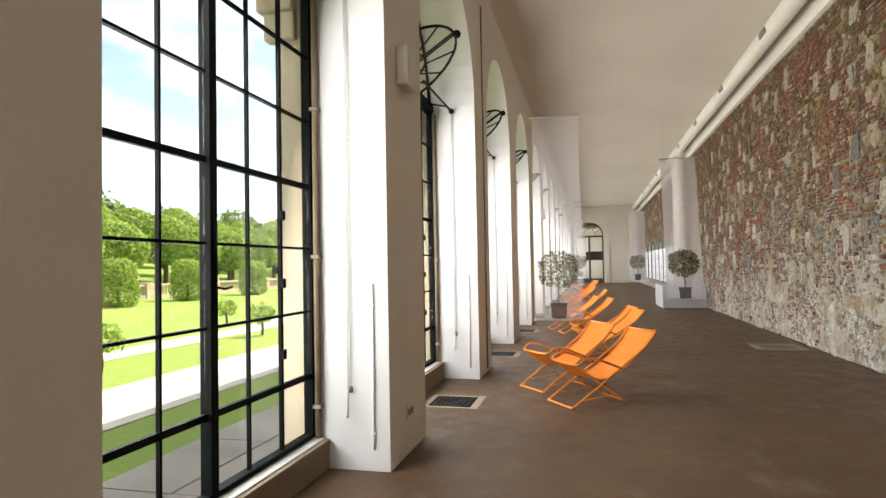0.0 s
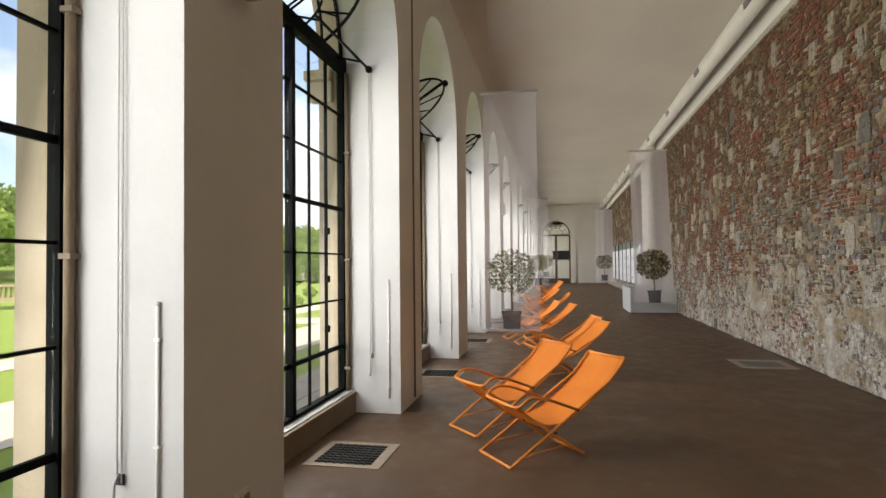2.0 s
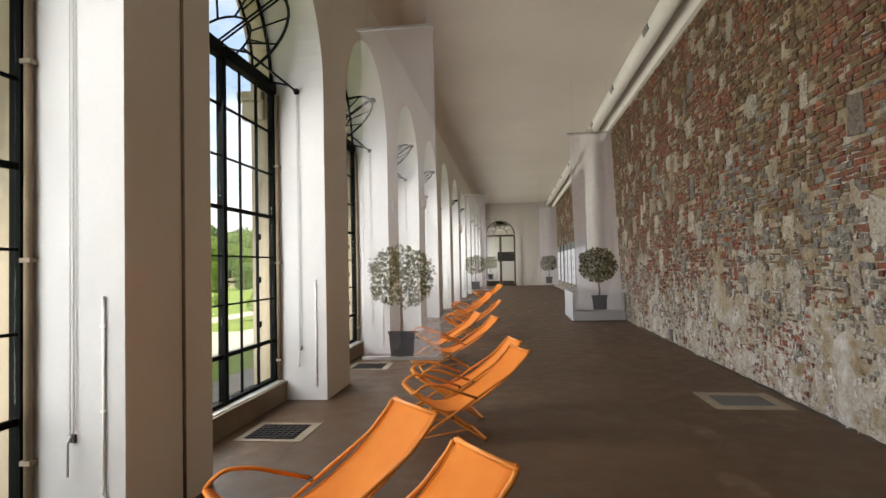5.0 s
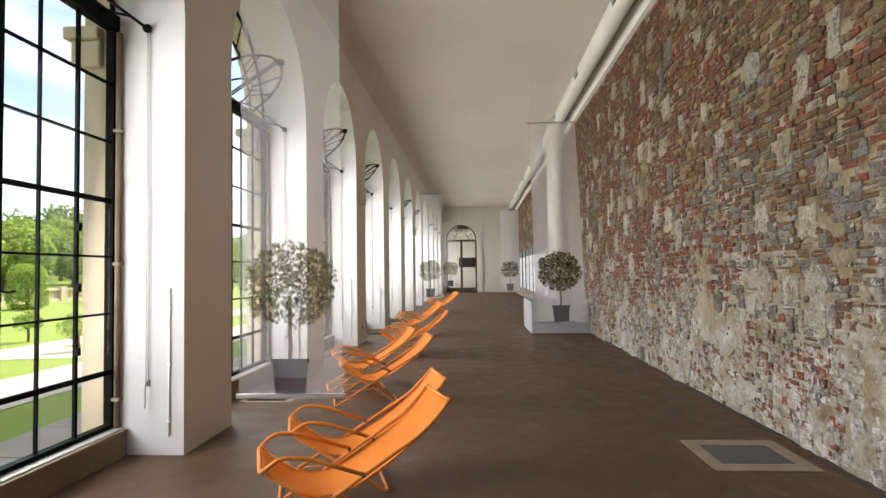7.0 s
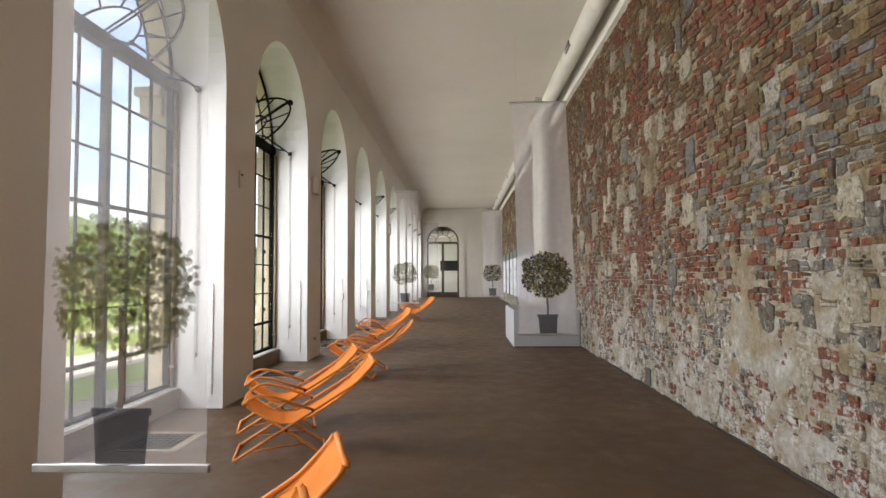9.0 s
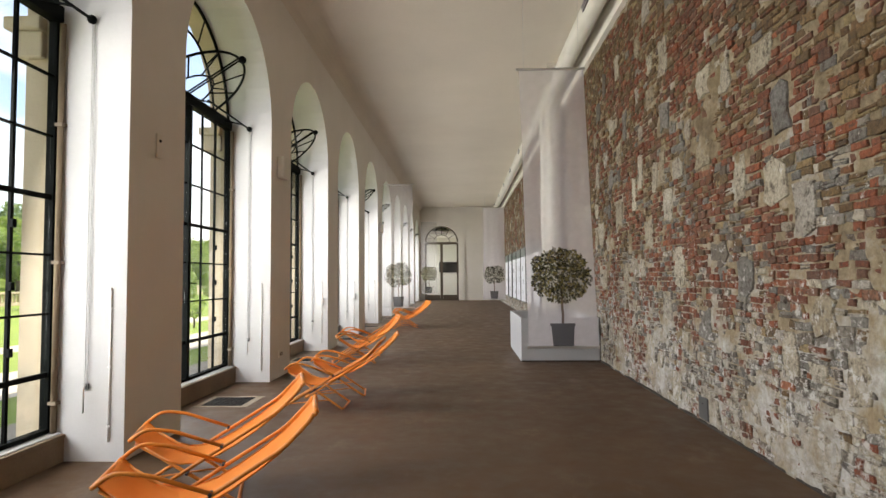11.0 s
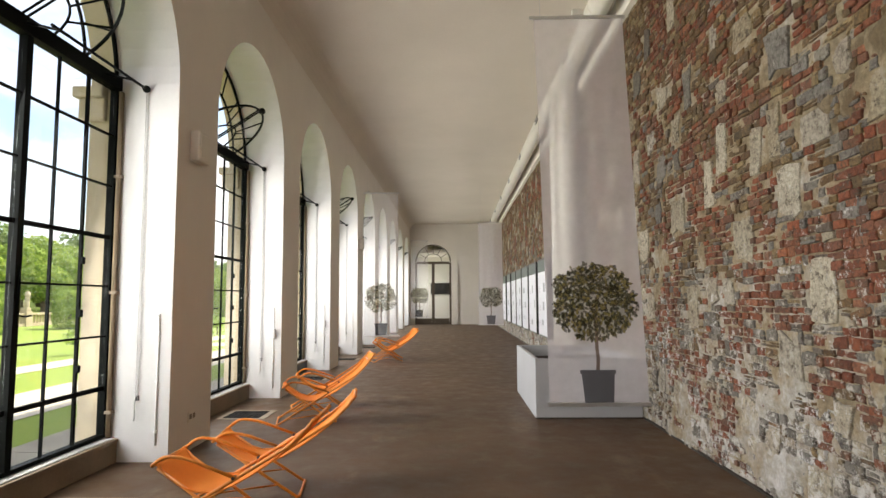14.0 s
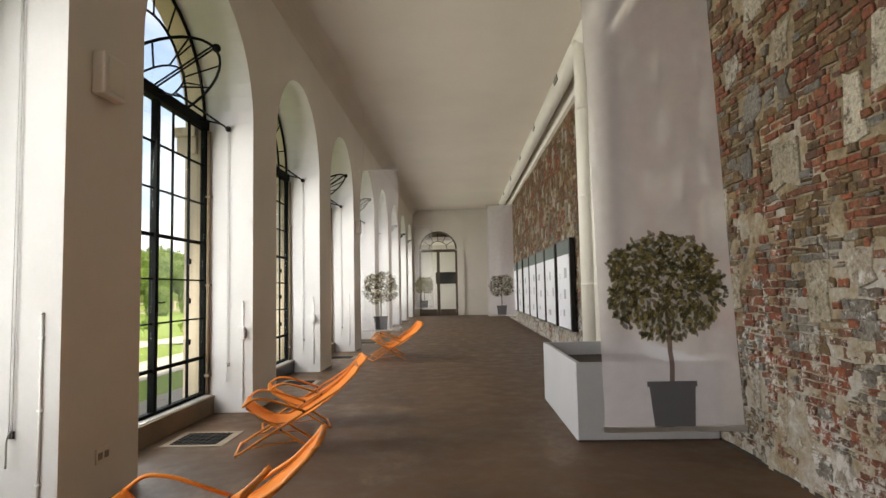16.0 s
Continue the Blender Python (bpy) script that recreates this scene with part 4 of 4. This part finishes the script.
strip("path", -7.5, -5.5, -60, 120, 0.012, M_GRAVEL, "pale sunlit gravel walk through the lawn", "path")
for y in (2.0, 20.0, 38.0, 58.0):
    strip("path", -12.4, -7.5, y, y + 2.2, 0.012, M_GRAVEL, "pale sunlit gravel cross walk", "path")
pv = empty("pavement", Matrix.Translation((0, 0, 0)))
bm = bmesh.new()
add_box(bm, -4.0, XO - 0.003, Y0 - 6, Y1 + 8, -0.3, -0.16)
part("joint_bed", bm, M_SHADOWGAP, pv, "dark joints")
rng = random.Random(4)
y = Y0 - 5
while y < Y1 + 6:
    ln = rng.uniform(0.9, 1.5)
    for xa, xb in ((-3.98, -3.25), (-3.23, XO - 0.01)):
        box("slab", xa, xb, y + 0.012, y + ln - 0.012, -0.2, -0.14 + rng.uniform(-0.006, 0.006), M_PAVE, pv)
    y += ln
tagged(pv, "worn pale paving slabs along the facade", "pavement", kind="structure")


def leaves(bm, rng, at, rx, ry, rz, count, size, shell=0.75, barrel=False, rough=0.14):
    """Leaf clumps scattered through an uneven ellipsoid."""
    for _ in range(count):
        v = Vector((rng.gauss(0, 1), rng.gauss(0, 1), rng.gauss(0, 1))).normalized()
        k = shell + (1 - shell) * rng.random()
        k *= 1 + rough * math.sin(5 * v.x + 3 * v.z + at[1]) + 0.4 * rough * rng.gauss(0, 1)
        if barrel:
            k /= (abs(v.z) ** 5 + math.hypot(v.x, v.y) ** 5) ** 0.2
        p = Vector(at) + Vector((v.x * rx * k, v.y * ry * k, v.z * rz * k))
        a = Vector((rng.gauss(0, 1), rng.gauss(0, 1), rng.gauss(0, 1))).normalized()
        a = (a - v * (a.dot(v) - 0.45 * rng.gauss(0, 1))).normalized()
        b = (v.cross(a) + v * 0.45 * rng.gauss(0, 1)).normalized()
        s = size * rng.uniform(0.6, 1.4)
        q = [p - a * s, p + b * s * 0.6, p + a * s, p - b * s * 0.6]
        bm.faces.new([bm.verts.new(t) for t in q])


def clipped_bush(name, x, y, rx, rz, seed, count, size, material, label, cat, group, trunk=0.0, shell=0.7, barrel=False, rough=0.14):
    rng = random.Random(seed)
    z = height(x)
    t = empty(name, Matrix.Translation((x, y, z)))
    if trunk:
        tube("trunk", [(0, 0, -0.05), (0.02, 0.01, trunk * 0.5), (0, 0, trunk + rz * 0.5)], max(0.03, rx * 0.09), M_BARK, t)
        for k in range(4):
            a = k * 1.6 + seed
            tube("limb", [(0, 0, trunk), (0.4 * rx * math.cos(a), 0.4 * rx * math.sin(a), trunk + rz * 0.9)], max(0.015, rx * 0.045), M_BARK, t, sides=5)
    else:
        tube("trunk", [(0, 0, -0.05), (0, 0, rz)], 0.1, M_BARK, t)
    bm = bmesh.new()
    leaves(bm, rng, (0, 0, trunk + rz), rx, rx, rz, count, size, shell, barrel, rough)
    part("crown", bm, material, t)
    return tagged(t, label, cat, group=group)


rng = random.Random(11)
strip("path", -11.6, -10.2, -40, 100, 0.014, M_GRAVEL, "pale gravel walk at the foot of the bank", "path")
# clipped columns along the bank
for k, y in enumerate((-3.0, 3.4, 9.6, 16.4, 21.4, 25.8, 31.6, 38.6, 45.6, 52.0, 58.4, 64.6, 71.0, 77.5)):
    clipped_bush("hedge_column", -24.0 + rng.uniform(-0.3, 0.3), y, 0.98, 1.25, k, 3400, 0.08, M_LEAF, "clipped barrel-shaped green hedge on the lawn", "hedge", "clipped hedges", shell=0.86, barrel=True, rough=0.05)
# small standard trees in the parterre
for k in range(24):
    clipped_bush("small_tree", (-9.0, -12.6)[k % 2] + rng.uniform(-0.3, 0.3), -2 + 2.9 * k + rng.uniform(-0.4, 0.4), 0.42, 0.3, 50 + k, 320, 0.06, M_LEAF, "small round-headed standard tree on the lawn", "tree", "parterre trees", trunk=0.35)
# rounded topiary masses behind the balustrade
for k in range(60):
    x = (-36.0, -41.0, -46.0)[k % 3]
    clipped_bush("topiary_tree", x + rng.uniform(-1.0, 1.0), -16 + 2.3 * k + rng.uniform(-1.2, 1.2), rng.uniform(2.1, 3.1), rng.uniform(1.6, 2.3) + 0.3 * (k % 3), 200 + k, 3000, 0.19, M_LEAF, "rounded clipped garden tree behind the balustrade", "tree", "topiary", trunk=1.2 + 0.5 * (k % 3), shell=0.9, rough=0.05)
# wood behind
for k in range(64):
    x = (-56, -64, -74)[k % 3]
    clipped_bush("woodland_tree", x + rng.uniform(-3, 3), -45 + 3.4 * k + rng.uniform(-2, 2), rng.uniform(3.0, 4.6), rng.uniform(2.4, 4.0), 100 + k, 1500, 0.36, M_FARLEAF, "leafy woodland tree beyond the garden wall", "tree", "woodland", trunk=1.8, rough=0.2)

# balustrade at the top of the bank
bal = empty("balustrade", Matrix.Translation((-27.5, 0, height(-27.5))))
box("plinth", -0.2, 0.2, -40, 110, -0.2, 0.2, M_STONE, bal)
box("handrail", -0.18, 0.18, -40, 110, 0.75, 0.88, M_STONE, bal)
bm = bmesh.new()
add_tube(bm, [(0, 0, 0.2), (0, 0, 0.3), (0, 0, 0.65), (0, 0, 0.75)], 0.075, 6)
proto = bpy.data.meshes.new("baluster")
bm.to_mesh(proto)
bm.free()
proto.materials.append(M_STONE)
for k in range(200):
    o = new("baluster", proto)
    o.parent = bal
    o.location = (0, 8 + 0.3 * k, 0)
for k in range(22):
    box("pier", -0.28, 0.28, -38 + 7 * k - 0.28, -38 + 7 * k + 0.28, -0.2, 1.0, M_STONE, bal)
tagged(bal, "weathered sandstone balustrade at the top of the bank", "balustrade", kind="structure")
# weathered garden figures on the balustrade piers
for k in range(5, 20, 2):
    bm = bmesh.new()
    z0 = height(-27.5) + 1.002
    add_box(bm, -0.22, 0.22, -0.22, 0.22, 0.0, 0.25, None, 0.03)
    for z, r, h, dx in ((0.2, 0.2, 0.5, 0.0), (0.6, 0.16, 0.4, 0.03), (0.95, 0.19, 0.3, 0.05), (1.2, 0.1, 0.14, 0.06)):
        bmesh.ops.create_uvsphere(bm, u_segments=10, v_segments=8, radius=1.0, matrix=Matrix.Translation((dx, 0.05 * math.sin(k + z), z + h / 2)) @ Matrix.Diagonal((r, r, h * 0.75, 1)))
    o = part("statue", bm, M_STONE, None, smooth=True)
    o.location = (-27.5, -38 + 7 * k, z0)
    tagged(o, "weathered stone garden statue on the balustrade", "statue", group="garden statues")
# dark strip between floor and masonry
tagged(box("masonry_foot_strip", XR - 0.014, XR + 0.1, Y0, Y1, 0.0, 0.02, M_SHADOWGAP), "dark strip along the foot of the masonry", "joint", kind="structure")

# ---- masonry wall: bricks and rubble over lime mortar ----
ms = tagged(new("wall_masonry"), "exposed mixed brick and rubble wall with lime mortar", "wall", kind="structure")


def field(y, z, scale, seed):
    """Smooth noise over the wall, about -1 to 1."""
    return noise.noise(Vector((y * scale, z * scale, seed))) * 1.6


def whitened(y, z):
    """A stretch low on the wall that keeps most of its lime."""
    return math.exp(-((y - 10.8) / 3.2) ** 2) * max(0.0, min(1.0, (2.9 - z) / 1.4))


def plaster(y, z):
    """Above zero where lime plaster still covers the pieces; more of it is left low on the wall."""
    a = field(y, z, 0.8, 3.0) + 0.7 * field(y, z, 2.6, 9.0) + 0.45 * field(y, z, 7.0, 5.0)
    return a - 0.72 + 0.42 * max(0.0, 1.0 - z / 1.9) - 0.12 * max(0.0, z - 1.6) + 0.22 * whitened(y, z)


def mortar_bed():
    verts, faces = [], []
    ys = list(np.arange(Y0, 4.0, 0.16)) + list(np.arange(4.0, 8.0, 0.05)) + list(np.arange(8.0, 26.0, 0.032)) + list(np.arange(26.0, 30.0, 0.06)) + list(np.arange(30.0, Y1 + 0.05, 0.16))
    zs = list(np.arange(0.0, 5.73, 0.036))
    nz = len(zs)
    for y in ys:
        for z in zs:
            f = noise.noise(Vector((y * 4, z * 4, 1.0))) + 0.9 * noise.noise(Vector((y * 12, z * 12, 4.0)))
            d = 0.033 + 0.013 * f + 0.029 * min(1.0, max(0.0, plaster(y, z) * 4.0))
            verts.append((XR + 0.05 - d, y, z))
    for i in range(len(ys) - 1):
        for j in range(nz - 1):
            a = i * nz + j
            faces.append((a, a + 1, a + nz + 1, a + nz))
    me = bpy.data.meshes.new("mortar_bed")
    me.from_pydata(verts, [], faces)
    me.polygons.foreach_set("use_smooth", [True] * len(faces))
    return link_mesh("mortar_bed", me, M_MORTAR, ms, "pale uneven lime mortar")


mortar_bed()
brng = random.Random(21)


def piece_shape(rng, w, h, ragged=0.10):
    """Front outline of a rough piece, chamfered, centred on the origin; depth runs along x, front at -x."""
    a, b = w / 2, h / 2
    k = min(w, h)
    o = [(sy * a + rng.uniform(-ragged, ragged) * k, sz * b + rng.uniform(-ragged, ragged) * k)
         for sy, sz in ((-1, -1), (0, -1), (1, -1), (1, 0), (1, 1), (0, 1), (-1, 1), (-1, 0))]
    back = [(0.04, y, z) for y, z in o]
    rim = [(-0.006 + rng.uniform(-0.002, 0.002), y, z) for y, z in o]
    c = 0.006
    front = [(-0.011 + rng.uniform(-0.002, 0.002), y * (1 - c / a), z * (1 - c / b)) for y, z in o]
    return back + rim + front + [(-0.012 + rng.uniform(-0.002, 0.002), 0.0, 0.0)]


PF = []
for k in range(8):
    q = (k + 1) % 8
    PF += [(k, q, 8 + q, 8 + k), (8 + k, 8 + q, 16 + q, 16 + k), (16 + k, 16 + q, 24)]
SIZES = (0.09, 0.12, 0.16, 0.20, 0.24)
shapes = []
for k in range(40):
    me = bpy.data.meshes.new("brick")
    me.from_pydata(piece_shape(random.Random(300 + k), SIZES[k % 5], 0.062, 0.06), [], PF)
    me.materials.append(M_BRICK)
    shapes.append(me)

heaps = {kind: ([], []) for kind in ("red", "grey", "brown", "cream")}
singles = 0


def lay(kind, y, z, w, h, lift, ragged):
    verts, faces = heaps[kind]
    base = len(verts)
    tilt = brng.gauss(0, 0.03) * (3 if kind != "red" and brng.random() < 0.25 else 1)
    ct, st = math.cos(tilt), math.sin(tilt)
    verts.extend((XR + 0.012 - lift + px, y + py * ct - pz * st, max(0.0, z + py * st + pz * ct)) for px, py, pz in piece_shape(brng, w, h, ragged))
    faces.extend(tuple(base + v for v in f) for f in PF)


# large pale upright blocks first, kept apart
blocks = []
for _ in range(1500):
    w, h = brng.uniform(0.16, 0.34), brng.uniform(0.20, 0.46)
    y, z = brng.uniform(Y0, Y1), brng.uniform(0.1, 5.4)
    if all(abs(y - b[0]) > (w + b[2]) / 2 + 0.10 or abs(z - b[1]) > (h + b[3]) / 2 + 0.08 for b in blocks):
        if brng.random() < 0.55:
            blocks.append((y, z, w, h))
for y, z, w, h in blocks:
    lay(brng.choice(("cream", "cream", "cream", "cream", "grey")), y, z, w, h, brng.uniform(-0.004, 0.005), 0.17)
nearby = collections.defaultdict(list)
for b in blocks:
    for k in range(int((b[0] - 0.5) // 1), int((b[0] + 0.5) // 1) + 1):
        nearby[k].append(b)


def kind_at(y, z):
    """Brick comes in patches, thickest in the middle stretch; brown rubble above, grey and pale stone low down."""
    stretch = 0.36 * math.exp(-((y - 17.5) / 5.0) ** 2) - 0.22
    red = 1.2 * field(y, z, 0.9, 21.0) + 0.7 * field(y, z, 3.1, 27.0) + 0.5 * field(y * 0.6, z * 3, 6.0, 24.0) + 1.3 * stretch + brng.gauss(0, 0.55)
    if z < 1.2:
        red -= 0.30 * (1.2 - z)
    pale = whitened(y, z)
    if red - 0.5 * pale > 0.16:
        return "red"
    low = field(y, z, 0.7, 33.0) * 0.5 + brng.gauss(0, 0.45) + (1.7 - z) * 0.42 + 0.55 * pale
    if low > 0.62:
        return "cream"
    if low > -0.22:
        return "grey"
    return "brown"


def stretch_of_wall(ya, yb, scale):
    """One stretch of the wall with courses of its own."""
    global singles
    z = brng.uniform(0.0, 0.03)
    while z < 5.64:
        course = scale * brng.choice((0.062, 0.068, 0.07, 0.072, 0.072, 0.078, 0.085, 0.10))
        y = ya + brng.uniform(-0.05, 0.03)
        while y < yb:
            kind = kind_at(y + 0.06, z)
            if kind == "red":
                w = scale * brng.choice((0.06, 0.09, 0.11, 0.12, 0.12, 0.14, 0.17, 0.22))
            else:
                w = scale * brng.uniform(0.06, 0.24)
            w = min(w, max(0.05, yb + 0.05 - y))
            h = course - 0.009
            yc, zc = y + w / 2, z + course / 2 + brng.uniform(-0.005, 0.005)
            y += w + brng.uniform(0.004, 0.014)
            if any(abs(yc - b[0]) < (w + b[2]) / 2 - 0.02 and abs(zc - b[1]) < (h + b[3]) / 2 - 0.015 for b in nearby[int(yc // 1)]):
                continue
            if brng.random() < 0.04 or plaster(yc, zc) > 0.45:
                continue
            if kind == "red" and 13.0 < yc < 18.5 and 0.5 < zc < 3.2 and singles < 300 and brng.random() < 0.22:
                n = min(range(5), key=lambda i: abs(SIZES[i] - w))
                o = new("brick", brng.choice(shapes[n::5]))
                o.parent = ms
                o.location = (XR + 0.012 - brng.uniform(-0.004, 0.006), yc, zc)
                o.rotation_euler = (radians(brng.uniform(-2, 2)), 0, 0)
                singles += 1
                continue
            lift = brng.uniform(-0.013, 0.010)
            if kind == "red":
                lay(kind, yc, zc, w - 0.004, h * brng.uniform(0.85, 1.05), lift, 0.11)
            elif brng.random() < 0.3 and w > 0.09:
                # two thin stones in one course
                s = brng.uniform(0.4, 0.6)
                lay(kind, yc, z + h * s / 2, w, h * s - 0.006, lift, 0.14)
                lay(brng.choice((kind, "brown")), yc, z + h * (1 + s) / 2, w, h * (1 - s) - 0.004, lift - 0.004, 0.14)
            else:
                lay(kind, yc, zc, w, h * brng.uniform(0.92, 1.25), lift, 0.15)
        z += course


y = Y0
while y < Y1 - 0.2:
    step = min(brng.uniform(0.7, 2.2), Y1 - y)
    stretch_of_wall(y, y + step, 0.88 if 4 < y < 28 else 1.4)
    y += step
for kind, name, label in (("red", "brickwork", "worn red brick"), ("grey", "grey_rubble", "grey rubble stone"), ("brown", "brown_rubble", "brown rubble stone"), ("cream", "pale_stone", "pale dressed stone and lime")):
    me = bpy.data.meshes.new(name)
    me.from_pydata(*[heaps[kind][0], [], heaps[kind][1]])
    link_mesh(name, me, M_PIECES[kind], ms, label)["kind"] = "stuff"
